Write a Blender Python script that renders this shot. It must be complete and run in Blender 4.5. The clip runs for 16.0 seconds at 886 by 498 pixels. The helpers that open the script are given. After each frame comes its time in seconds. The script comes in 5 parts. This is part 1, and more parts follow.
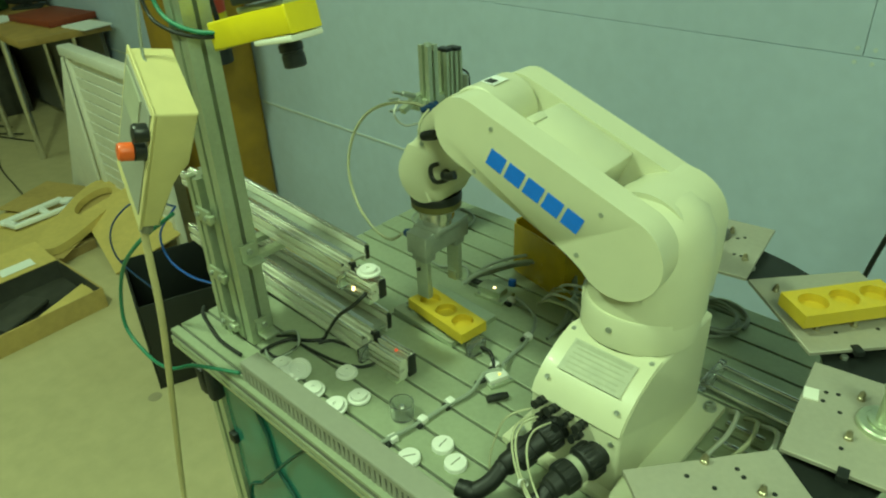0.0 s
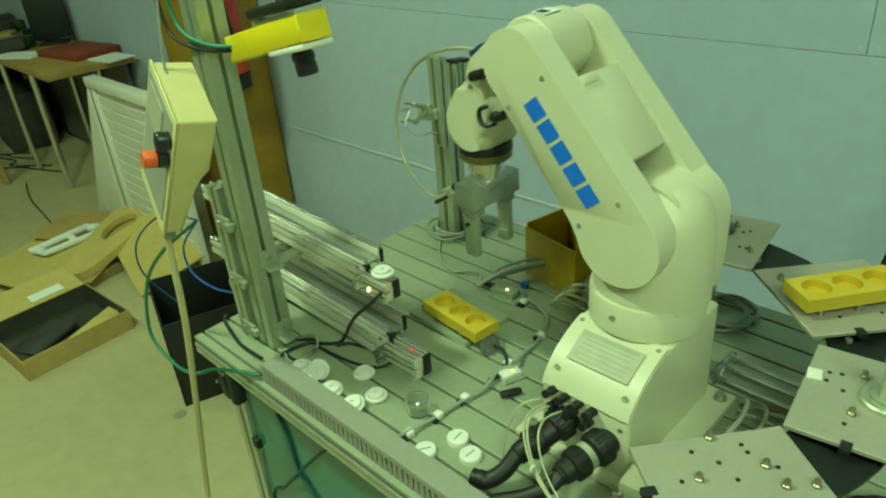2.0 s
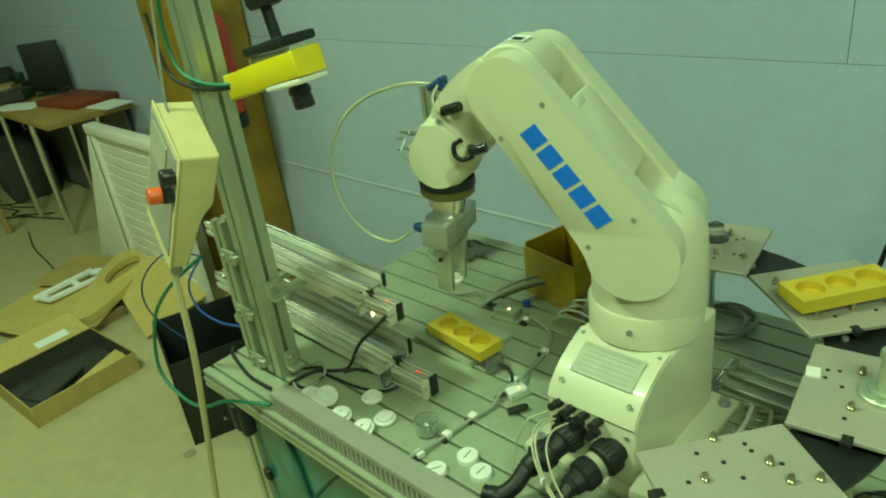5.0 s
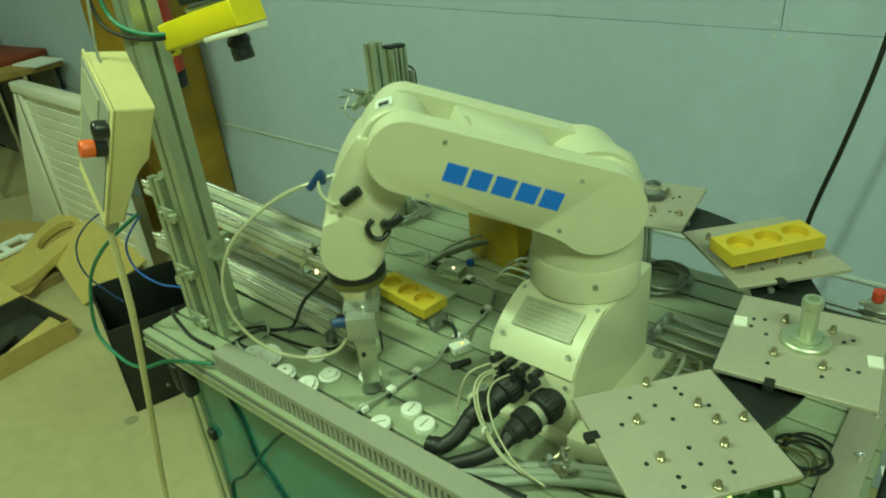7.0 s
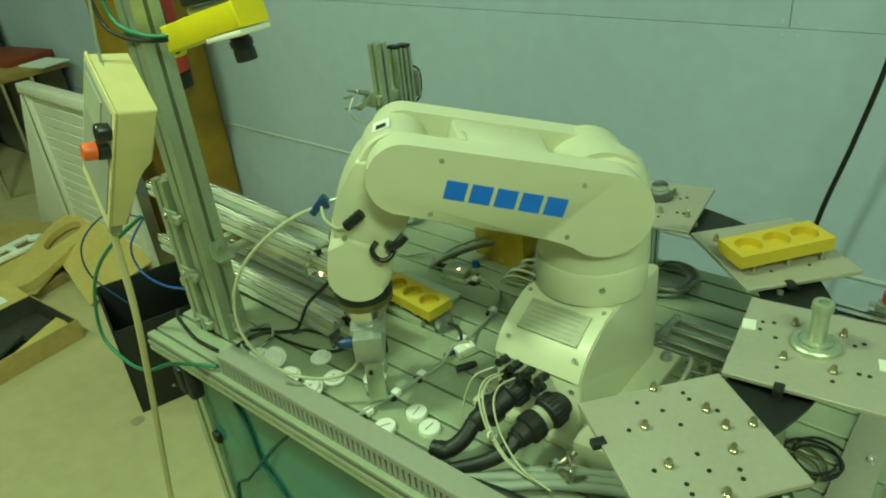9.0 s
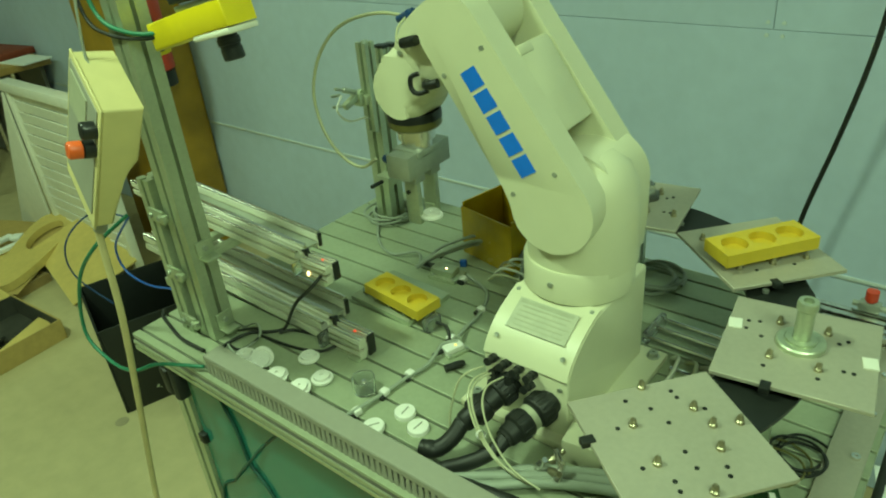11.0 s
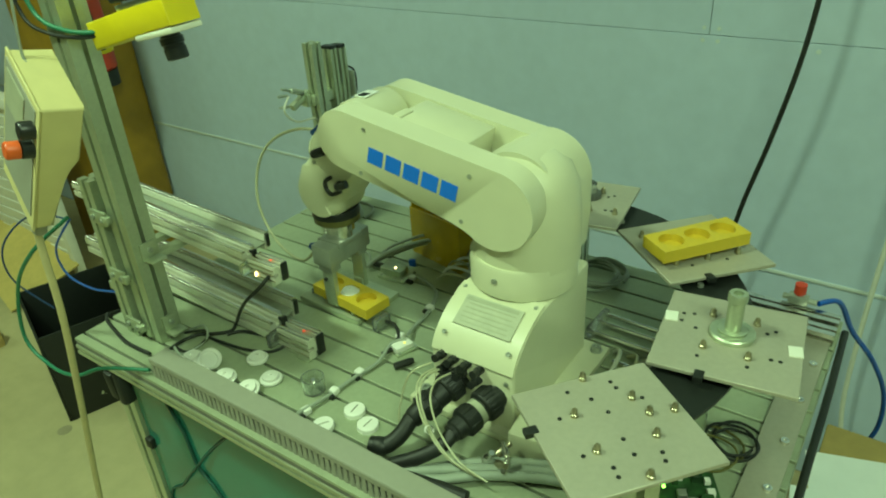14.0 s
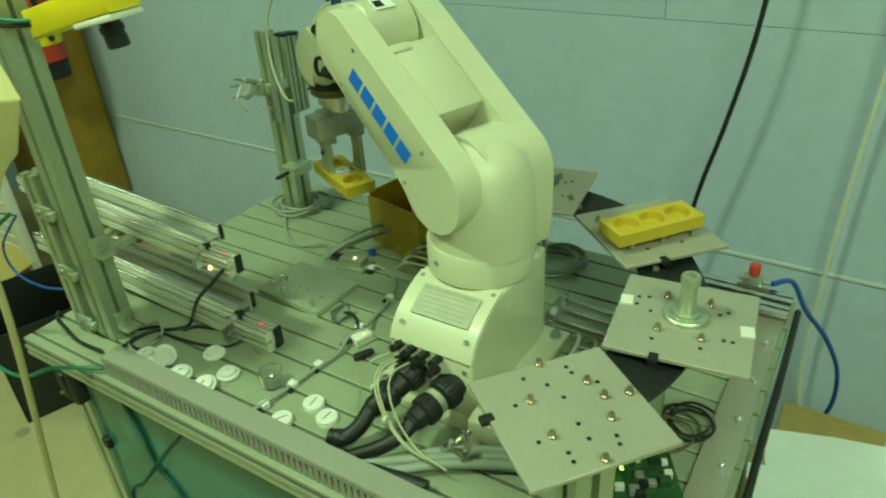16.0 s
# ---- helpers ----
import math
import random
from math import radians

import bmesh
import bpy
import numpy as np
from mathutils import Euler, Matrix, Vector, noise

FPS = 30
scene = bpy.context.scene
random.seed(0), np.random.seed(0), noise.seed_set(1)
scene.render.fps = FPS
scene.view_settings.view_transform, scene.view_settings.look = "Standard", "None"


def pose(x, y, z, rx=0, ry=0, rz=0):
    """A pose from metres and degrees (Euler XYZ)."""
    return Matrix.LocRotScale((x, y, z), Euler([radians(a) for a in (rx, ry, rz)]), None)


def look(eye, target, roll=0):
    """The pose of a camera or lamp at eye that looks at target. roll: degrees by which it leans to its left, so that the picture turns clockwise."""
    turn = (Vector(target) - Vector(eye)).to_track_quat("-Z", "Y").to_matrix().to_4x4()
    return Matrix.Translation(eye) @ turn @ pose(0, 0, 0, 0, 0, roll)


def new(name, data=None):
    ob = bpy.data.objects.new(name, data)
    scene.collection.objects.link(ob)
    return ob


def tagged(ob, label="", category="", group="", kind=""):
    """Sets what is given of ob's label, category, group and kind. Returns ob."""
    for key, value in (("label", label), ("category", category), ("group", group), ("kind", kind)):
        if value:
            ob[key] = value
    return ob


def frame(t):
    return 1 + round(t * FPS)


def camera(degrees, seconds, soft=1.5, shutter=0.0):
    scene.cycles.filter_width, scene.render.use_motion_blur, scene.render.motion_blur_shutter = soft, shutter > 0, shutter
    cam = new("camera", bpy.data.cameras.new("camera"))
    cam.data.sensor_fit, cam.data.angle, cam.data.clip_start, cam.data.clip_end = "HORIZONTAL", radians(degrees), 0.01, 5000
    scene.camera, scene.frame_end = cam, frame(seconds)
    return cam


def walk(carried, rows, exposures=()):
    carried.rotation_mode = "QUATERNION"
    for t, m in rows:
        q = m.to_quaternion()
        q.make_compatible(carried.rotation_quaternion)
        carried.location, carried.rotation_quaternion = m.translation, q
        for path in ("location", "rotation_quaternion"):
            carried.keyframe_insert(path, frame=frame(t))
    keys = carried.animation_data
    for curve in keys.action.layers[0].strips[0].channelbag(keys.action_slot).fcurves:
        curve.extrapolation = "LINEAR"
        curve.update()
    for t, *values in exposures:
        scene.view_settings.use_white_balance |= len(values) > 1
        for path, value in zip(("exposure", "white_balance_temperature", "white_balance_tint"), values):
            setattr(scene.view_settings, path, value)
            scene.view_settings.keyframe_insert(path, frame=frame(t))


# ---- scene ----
cam = camera(64.49, 16.0, soft=2.0, shutter=0.5)
EXPOSURES = [(0, 0.0), (16, 0.0)]
PATH = [
    (0, (0.3262, -0.5667, 1.5187), (-0.8843, 0.6618, 0.5060), -2.51),
    (0.5, (0.3360, -0.5627, 1.5083), (-0.8670, 0.6883, 0.5144), -3.42),
    (1, (0.3534, -0.5704, 1.5074), (-0.8823, 0.6587, 0.5263), -3.97),
    (1.5, (0.3591, -0.5742, 1.5004), (-0.8690, 0.6632, 0.5203), -4.18),
    (2, (0.3649, -0.5891, 1.5046), (-0.9089, 0.6247, 0.5536), -4.78),
    (2.5, (0.3703, -0.5975, 1.5078), (-0.9309, 0.6159, 0.5942), -5.84),
    (3, (0.3671, -0.6040, 1.5107), (-0.9780, 0.5847, 0.6289), -6.70),
    (5.5, (0.3891, -0.6062, 1.4987), (-0.8841, 0.6598, 0.6178), -7.91),
    (6, (0.3938, -0.6119, 1.4919), (-0.8405, 0.6755, 0.5868), -7.66),
    (6.5, (0.3924, -0.6150, 1.4912), (-0.7829, 0.6787, 0.5190), -5.75),
    (7, (0.3924, -0.6118, 1.4920), (-0.7714, 0.6934, 0.5215), -5.51),
    (7.5, (0.3906, -0.6104, 1.4935), (-0.7808, 0.6970, 0.5351), -5.40),
    (8, (0.3896, -0.6090, 1.4945), (-0.7860, 0.6954, 0.5373), -5.42),
    (8.5, (0.3884, -0.6089, 1.4952), (-0.7957, 0.6883, 0.5386), -5.86),
    (9, (0.3881, -0.6036, 1.4922), (-0.7883, 0.6887, 0.5196), -5.92),
    (11.5, (0.3852, -0.6081, 1.4934), (-0.7377, 0.7262, 0.5142), -4.97),
    (12, (0.3865, -0.6126, 1.4948), (-0.7158, 0.7403, 0.5177), -4.60),
    (12.5, (0.3925, -0.6158, 1.4971), (-0.7189, 0.7417, 0.5368), -4.50),
    (13, (0.3967, -0.6170, 1.4959), (-0.6802, 0.7597, 0.5238), -4.07),
    (13.5, (0.3970, -0.6152, 1.4967), (-0.6531, 0.7732, 0.5119), -3.75),
    (14, (0.3995, -0.6124, 1.4961), (-0.6383, 0.7857, 0.5121), -3.71),
    (14.5, (0.4023, -0.6100, 1.4939), (-0.6303, 0.7950, 0.5142), -3.65),
    (15, (0.4029, -0.6054, 1.4948), (-0.6109, 0.8103, 0.5109), -3.83),
    (15.5, (0.4022, -0.6068, 1.4932), (-0.6116, 0.7991, 0.4954), -3.74),
    (16, (0.4093, -0.5979, 1.4907), (-0.5478, 0.8345, 0.4746), -3.55),
]
walk(cam, [(t, look(eye, target, roll)) for t, eye, target, roll in PATH], EXPOSURES)

# ---- light ----
world = bpy.data.worlds.new("world")
scene.world = world
world.use_nodes = True
sky = world.node_tree.nodes.new("ShaderNodeTexSky")
sky.sky_type, sky.sun_disc = "NISHITA", False
sky.sun_elevation, sky.sun_rotation = radians(40), radians(120)
world.node_tree.links.new(sky.outputs[0], world.node_tree.nodes["Background"].inputs[0])
world.node_tree.nodes["Background"].inputs[1].default_value = 0.05
LAMP_COLOUR = (0.675, 1.0, 0.585)


def unseen_lamp(x, y, watts, long=1.5, wide=0.35):
    data = bpy.data.lights.new("tube_light", "AREA")
    data.shape, data.size, data.size_y, data.energy, data.color = "RECTANGLE", long, wide, watts, LAMP_COLOUR
    lamp = new("tube_light", data)
    lamp.matrix_world = pose(x, y, 3.05)


# main lamp, out of view, placed to suit the wall cable's shadow
unseen_lamp(-1.05, -1.0, 51, 0.4, 0.1)
# two fill lamps added out of view to brighten left and right
unseen_lamp(-3.9, -1.4, 25)
unseen_lamp(1.6, -1.2, 66)

# ---- materials ----


def mat(name, colour, rough=0.5, metal=0.0, var=0.12, grain=60.0, stain=3.0, bump=0.05, coat=0.0, spec=0.5, trans=0.0, glow=0.0, second=None):
    """A surface with fine grain and broad stains in its colour, roughness and relief."""
    m = bpy.data.materials.new(name)
    m.use_nodes = True
    nt = m.node_tree
    bsdf = nt.nodes["Principled BSDF"]
    coord = nt.nodes.new("ShaderNodeTexCoord")
    fine, broad = nt.nodes.new("ShaderNodeTexNoise"), nt.nodes.new("ShaderNodeTexNoise")
    fine.inputs["Scale"].default_value, broad.inputs["Scale"].default_value = grain, stain
    fine.inputs["Detail"].default_value, broad.inputs["Detail"].default_value = 4, 6
    for n in (fine, broad):
        nt.links.new(coord.outputs["Object"], n.inputs["Vector"])
    mix = nt.nodes.new("ShaderNodeMix")
    mix.data_type = "FLOAT"
    mix.inputs[0].default_value = 0.6
    nt.links.new(fine.outputs["Fac"], mix.inputs[2])
    nt.links.new(broad.outputs["Fac"], mix.inputs[3])
    info = nt.nodes.new("ShaderNodeObjectInfo")
    add = nt.nodes.new("ShaderNodeMath")
    add.operation = "MULTIPLY_ADD"
    add.inputs[1].default_value, add.inputs[2].default_value = 0.08, -0.04
    nt.links.new(info.outputs["Random"], add.inputs[0])
    add2 = nt.nodes.new("ShaderNodeMath")
    nt.links.new(mix.outputs[0], add2.inputs[0])
    nt.links.new(add.outputs[0], add2.inputs[1])
    ramp = nt.nodes.new("ShaderNodeValToRGB")
    lo = second or [c * (1 - 1.6 * var) for c in colour]
    hi = [min(1, c * (1 + var)) for c in colour]
    ramp.color_ramp.elements[0].position, ramp.color_ramp.elements[1].position = 0.33, 0.66
    ramp.color_ramp.elements[0].color, ramp.color_ramp.elements[1].color = (*lo, 1), (*hi, 1)
    nt.links.new(add2.outputs[0], ramp.inputs[0])
    nt.links.new(ramp.outputs[0], bsdf.inputs["Base Color"])
    rr = nt.nodes.new("ShaderNodeMapRange")
    rr.inputs["To Min"].default_value, rr.inputs["To Max"].default_value = max(0.02, rough - 0.1), min(1, rough + 0.1)
    nt.links.new(mix.outputs[0], rr.inputs["Value"])
    nt.links.new(rr.outputs[0], bsdf.inputs["Roughness"])
    bsdf.inputs["Metallic"].default_value = metal
    bsdf.inputs["Coat Weight"].default_value = coat
    bsdf.inputs["Specular IOR Level"].default_value = spec
    bsdf.inputs["Transmission Weight"].default_value = trans
    if bump:
        b = nt.nodes.new("ShaderNodeBump")
        b.inputs["Strength"].default_value, b.inputs["Distance"].default_value = bump, 0.002
        nt.links.new(fine.outputs["Fac"], b.inputs["Height"])
        nt.links.new(b.outputs[0], bsdf.inputs["Normal"])
    if glow:
        bsdf.inputs["Emission Color"].default_value, bsdf.inputs["Emission Strength"].default_value = (*colour, 1), glow
    return m


WALL = mat("painted_wallboard", (0.455, 0.545, 0.67), 0.5, var=0.05, grain=25, stain=0.9, bump=0.04)
FLOOR = mat("dusty_concrete", (0.46, 0.40, 0.22), 0.75, var=0.09, grain=18, stain=1.1, bump=0.1)
CEIL = mat("ceiling_paint", (0.7, 0.7, 0.66), 0.8, var=0.04, grain=20)
PLAIN = mat("plaster_wall", (0.5, 0.5, 0.46), 0.8, var=0.06, grain=10)
CREAM = mat("cream_enamel", (0.645, 0.64, 0.455), 0.42, var=0.025, grain=25, stain=6, bump=0.015, coat=0.1)
ALU = mat("brushed_aluminium", (0.52, 0.57, 0.43), 0.42, metal=0.75, var=0.08, grain=180, stain=8, bump=0.04)
PLATE = mat("anodised_plate", (0.375, 0.42, 0.29), 0.5, metal=0.35, var=0.08, grain=140, stain=7, bump=0.03)
PALLET = mat("warm_grey_plate", (0.43, 0.405, 0.325), 0.5, metal=0.3, var=0.06, grain=150, stain=9, bump=0.03)
SHINY = mat("bright_metal", (0.78, 0.77, 0.74), 0.22, metal=1.0, var=0.05, grain=90, bump=0.01)
RAIL = mat("polished_aluminium", (0.74, 0.74, 0.62), 0.24, metal=0.35, var=0.02, grain=14, stain=5, bump=0.0)
OIL = mat("oil_stain", (0.30, 0.26, 0.16), 0.6, var=0.15)
STEEL = mat("grey_steel", (0.40, 0.43, 0.37), 0.38, metal=0.55, var=0.1, grain=90, stain=12, bump=0.03)
GREY = mat("grey_plastic", (0.30, 0.30, 0.245), 0.6, var=0.05, grain=80, stain=4)
BLACK = mat("black_plastic", (0.010, 0.013, 0.011), 0.55, var=0.2, grain=70, stain=6)
RUBBER = mat("black_rubber", (0.012, 0.014, 0.012), 0.5, var=0.2, grain=60)
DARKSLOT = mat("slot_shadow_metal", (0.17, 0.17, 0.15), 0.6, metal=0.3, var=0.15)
YELLOW = mat("yellow_plastic", (0.62, 0.44, 0.03), 0.5, var=0.06, grain=90, stain=9)
CAMYEL = mat("camera_yellow", (0.85, 0.68, 0.01), 0.4, var=0.03, grain=60, stain=9)
AMBER = mat("amber_acrylic", (0.47, 0.30, 0.008), 0.25, var=0.15, grain=30, stain=8, bump=0.01)
WHITE = mat("white_plastic", (0.78, 0.78, 0.72), 0.45, var=0.04, grain=60, stain=14)
BEIGE = mat("beige_box_paint", (0.66, 0.58, 0.28), 0.5, var=0.05, grain=40, stain=6)
BLUE = mat("blue_print", (0.0, 0.17, 0.85), 0.5, var=0.06, grain=80)
BLUEHOSE = mat("blue_hose", (0.01, 0.09, 0.42), 0.35, var=0.08, grain=50)
NAVY = mat("navy_plastic", (0.01, 0.05, 0.16), 0.4, var=0.1)
GREENHOSE = mat("green_cable", (0.016, 0.16, 0.09), 0.45, var=0.12, grain=50)
TANCABLE = mat("tan_cable", (0.52, 0.45, 0.24), 0.5, var=0.08, grain=50)
OLIVE = mat("olive_collar", (0.16, 0.15, 0.05), 0.35, metal=0.4, var=0.1)
DULLRED = mat("dull_red_cover", (0.26, 0.05, 0.02), 0.6, var=0.12, grain=30)
DARKGREEN = mat("dark_green_cable", (0.010, 0.075, 0.06), 0.6, var=0.1)
GREYCABLE = mat("grey_cable", (0.30, 0.335, 0.275), 0.5, var=0.08, grain=50)
WHITECABLE = mat("white_cable", (0.65, 0.66, 0.58), 0.5, var=0.06, grain=50)
TUBE = mat("clear_yellow_tube", (0.48, 0.48, 0.32), 0.2, var=0.08, grain=50, bump=0.0)
RED = mat("red_paint", (0.55, 0.05, 0.02), 0.4, var=0.1, grain=30)
ORANGE = mat("orange_button", (0.80, 0.12, 0.02), 0.4, var=0.04)
CARD = mat("cardboard", (0.46, 0.33, 0.11), 0.8, var=0.1, grain=40, stain=5, bump=0.06)
CARDIN = mat("cardboard_inside", (0.30, 0.21, 0.08), 0.85, var=0.12, grain=40, stain=5)
CARDPALE = mat("pale_cardboard", (0.62, 0.47, 0.15), 0.7, var=0.07, grain=40, stain=5)
WOOD = mat("desk_wood", (0.42, 0.27, 0.08), 0.5, var=0.15, grain=20, stain=4)
PILLAR = mat("ochre_paint", (0.37, 0.215, 0.018), 0.5, var=0.22, grain=12, stain=2.5, bump=0.05)
PAPER = mat("paper", (0.86, 0.88, 0.86), 0.7, var=0.03, grain=30)
PAPERG = mat("printed_paper", (0.55, 0.60, 0.50), 0.7, var=0.08, grain=90, stain=20)
TEAL = mat("smoked_green_glass", (0.03, 0.20, 0.165), 0.1, var=0.1, grain=6, stain=2, bump=0.0, coat=0.1, spec=0.35)
LABEL = mat("printed_label", (0.44, 0.45, 0.33), 0.45, var=0.07, grain=120, stain=30)
LABELBAR = mat("label_bar", (0.38, 0.39, 0.28), 0.5, var=0.1)
PORT = mat("black_fitting", (0.012, 0.014, 0.014), 0.35, var=0.2)
BRASS = mat("brass_screw", (0.42, 0.38, 0.26), 0.35, metal=0.9, var=0.15, grain=150)
GLASS = mat("clear_acrylic", (0.85, 0.9, 0.85), 0.06, var=0.01, bump=0.0, trans=0.92)
LEDRED = mat("red_indicator", (1.0, 0.08, 0.04), 0.4, var=0.0, bump=0.0, glow=0.9)
LEDWARM = mat("warm_indicator", (1.0, 0.75, 0.35), 0.4, var=0.0, bump=0.0, glow=4.0)
LEDYEL = mat("yellow_indicator", (1.0, 0.8, 0.05), 0.4, var=0.0, bump=0.0, glow=2.0)
LEDGREEN = mat("green_indicator", (0.3, 1.0, 0.1), 0.4, var=0.0, bump=0.0, glow=5.0)
PCB = mat("circuit_board_green", (0.02, 0.07, 0.02), 0.5, var=0.5, grain=90, stain=30)
PALEWHITE = mat("white_lacquer", (0.80, 0.79, 0.70), 0.5, var=0.05, grain=30)
TRIMPAINT = mat("trim_paint", (0.56, 0.62, 0.62), 0.5, var=0.05, grain=30)
# Serves dark clutter, and also shade drawn as dark sheets and boxes
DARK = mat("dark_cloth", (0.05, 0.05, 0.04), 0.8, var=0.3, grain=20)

# ---- mesh tools ----


class Mesh:
    """Collects boxes, turned forms, outlines and tubes in one bmesh."""

    def __init__(self):
        self.bm = bmesh.new()

    def take(self, geom_verts, m):
        bmesh.ops.transform(self.bm, matrix=m, verts=geom_verts)

    def box(self, size, m=Matrix(), bevel=0.0, seg=2):
        r = bmesh.ops.create_cube(self.bm, size=1.0)
        vs = r["verts"]
        bmesh.ops.scale(self.bm, vec=size, verts=vs)
        if bevel:
            es = list({e for v in vs for e in v.link_edges})
            b = bmesh.ops.bevel(self.bm, geom=es, offset=bevel, segments=seg, affect="EDGES", profile=0.5)
            vs = list({v for f in b["faces"] for v in f.verts} | {v for v in vs if v.is_valid})
        self.take(vs, m)
        return self

    def span(self, a, b, bevel=0.0, seg=2):
        """A box from corner a to corner b."""
        a, b = Vector(a), Vector(b)
        return self.box([abs(q) for q in (b - a)], Matrix.Translation((a + b) / 2), bevel, seg)

    def outline(self, pts, depth, m=Matrix(), bevel=0.0, seg=3):
        """An outline in x and z, given depth along y, centred."""
        v0 = [self.bm.verts.new((x, -depth / 2, z)) for x, z in pts]
        v1 = [self.bm.verts.new((x, depth / 2, z)) for x, z in pts]
        n = len(pts)
        f0, f1 = self.bm.faces.new(v0), self.bm.faces.new(list(reversed(v1)))
        for i in range(n):
            self.bm.faces.new((v0[i], v1[i], v1[(i + 1) % n], v0[(i + 1) % n]))
        vs = v0 + v1
        if bevel:
            es = list(set(f0.edges) | set(f1.edges))
            b = bmesh.ops.bevel(self.bm, geom=es, offset=bevel, segments=seg, affect="EDGES", profile=0.5)
            vs = list({v for f in b["faces"] for v in f.verts} | {v for v in vs if v.is_valid})
        self.take(vs, m)
        return self

    def turned(self, prof, m=Matrix(), seg=32):
        """A form turned about z from (radius, height) pairs."""
        rings = []
        for r, z in prof:
            rings.append([self.bm.verts.new((r * math.cos(2 * math.pi * i / seg), r * math.sin(2 * math.pi * i / seg), z)) for i in range(seg)] if r > 1e-6 else [self.bm.verts.new((0, 0, z))])
        for a, b in zip(rings, rings[1:]):
            for i in range(seg):
                j = (i + 1) % seg
                if len(a) == 1 and len(b) > 1:
                    self.bm.faces.new((a[0], b[j], b[i]))
                elif len(b) == 1 and len(a) > 1:
                    self.bm.faces.new((a[i], a[j], b[0]))
                elif len(a) > 1:
                    self.bm.faces.new((a[i], a[j], b[j], b[i]))
        self.take([v for r in rings for v in r], m)
        return self

    def tube(self, pts, r, seg=10, steps=8):
        """A round cable along a smooth line through pts."""
        p = [Vector(q) for q in pts]
        line = []
        for i in range(len(p) - 1):
            a, b, c, d = p[max(i - 1, 0)], p[i], p[i + 1], p[min(i + 2, len(p) - 1)]
            for k in range(steps):
                t = k / steps
                line.append(0.5 * ((2 * b) + (c - a) * t + (2 * a - 5 * b + 4 * c - d) * t * t + (3 * b - a - 3 * c + d) * t ** 3))
        line.append(p[-1])
        rings, up = [], Vector((0.123, 0.37, 0.92)).normalized()
        for i, q in enumerate(line):
            w = (line[min(i + 1, len(line) - 1)] - line[max(i - 1, 0)]).normalized()
            u = (up - up.dot(w) * w).normalized()
            v = w.cross(u)
            up = u
            rings.append([self.bm.verts.new(q + r * (math.cos(6.2832 * k / seg) * u + math.sin(6.2832 * k / seg) * v)) for k in range(seg)])
        for a, b in zip(rings, rings[1:]):
            for k in range(seg):
                self.bm.faces.new((a[k], a[(k + 1) % seg], b[(k + 1) % seg], b[k]))
        self.bm.faces.new(list(reversed(rings[0])))
        self.bm.faces.new(rings[-1])
        return self

    def data(self, name, sharp=38):
        bmesh.ops.recalc_face_normals(self.bm, faces=self.bm.faces)
        for f in self.bm.faces:
            f.smooth = True
        lim = radians(sharp)
        for e in self.bm.edges:
            e.smooth = len(e.link_faces) == 2 and e.calc_face_angle(4.0) < lim
        me = bpy.data.meshes.new(name)
        self.bm.to_mesh(me)
        self.bm.free()
        return me


def part(name, mesh, material, parent=None, label="", m=None, sharp=38):
    """One mesh object, under a thing or part where a parent is given."""
    me = mesh.data(name, sharp)
    me.materials.append(material)
    ob = new(name, me)
    if parent:
        ob.parent = parent
    if m:
        ob.matrix_basis = m
    if label:
        ob["label"] = label
    return ob


def again(ob, m, parent=None):
    """Another object on the same mesh."""
    o = new(ob.name.split(".")[0], ob.data)
    o.parent = parent or ob.parent
    o.matrix_basis = m
    return o


def thing(name, label, category, m=None, group=""):
    e = new(name)
    e.empty_display_size = 0.05
    if m:
        e.matrix_basis = m
    return tagged(e, label, category, group)


def circle(cx, cz, r, a0, a1, n):
    return [(cx + r * math.cos(radians(a0 + (a1 - a0) * i / n)), cz + r * math.sin(radians(a0 + (a1 - a0) * i / n))) for i in range(n + 1)]


def channel(w, d, slot=0.009):
    """The cross-section of a slotted square extrusion, w wide and d deep."""
    s, k = slot / 2, 0.3 * min(w, d)
    a, b = w / 2, d / 2
    p = [(-a, -b), (-s, -b), (-s, -b + k), (s, -b + k), (s, -b), (a, -b), (a, -s), (a - k, -s), (a - k, s), (a, s), (a, b), (s, b), (s, b - k), (-s, b - k), (-s, b), (-a, b), (-a, s), (-a + k, s), (-a + k, -s), (-a, -s)]
    return p


ZP = 0.846  # the top of the profile plate

# ---- the room ----
X0, X1, Y0, Y1, ZC = -9.0, 4.0, -5.0, 0.985, 3.2
SEAM_Z, TRIM_Z = 1.117, 0.582

floor = tagged(part("floor", Mesh().span((X0, Y0, -0.1), (X1, Y1 + 0.15, 0)), FLOOR), "dusty yellowish concrete floor", "floor", kind="structure")
tagged(part("ceiling", Mesh().span((X0, Y0, ZC), (X1, Y1 + 0.15, ZC + 0.12)), CEIL), "plain pale ceiling", "ceiling", kind="structure")
wall_back = tagged(part("wall_back", Mesh().span((X0, Y1 + 0.02, 0), (X1, Y1 + 0.15, ZC)), WALL), "pale blue-grey wall of screwed boards", "wall", kind="structure")
tagged(part("wall_left", Mesh().span((X0 - 0.15, Y0, 0), (X0, Y1 + 0.15, ZC)), PLAIN), "dim plastered end wall", "wall", kind="structure")
tagged(part("wall_right", Mesh().span((X1, Y0, 0), (X1 + 0.15, Y1 + 0.15, ZC)), PLAIN), "plain plastered wall", "wall", kind="structure")
tagged(part("wall_front", Mesh().span((X0, Y0 - 0.15, 0), (X1, Y0, ZC)), PLAIN), "plain plastered wall", "wall", kind="structure")

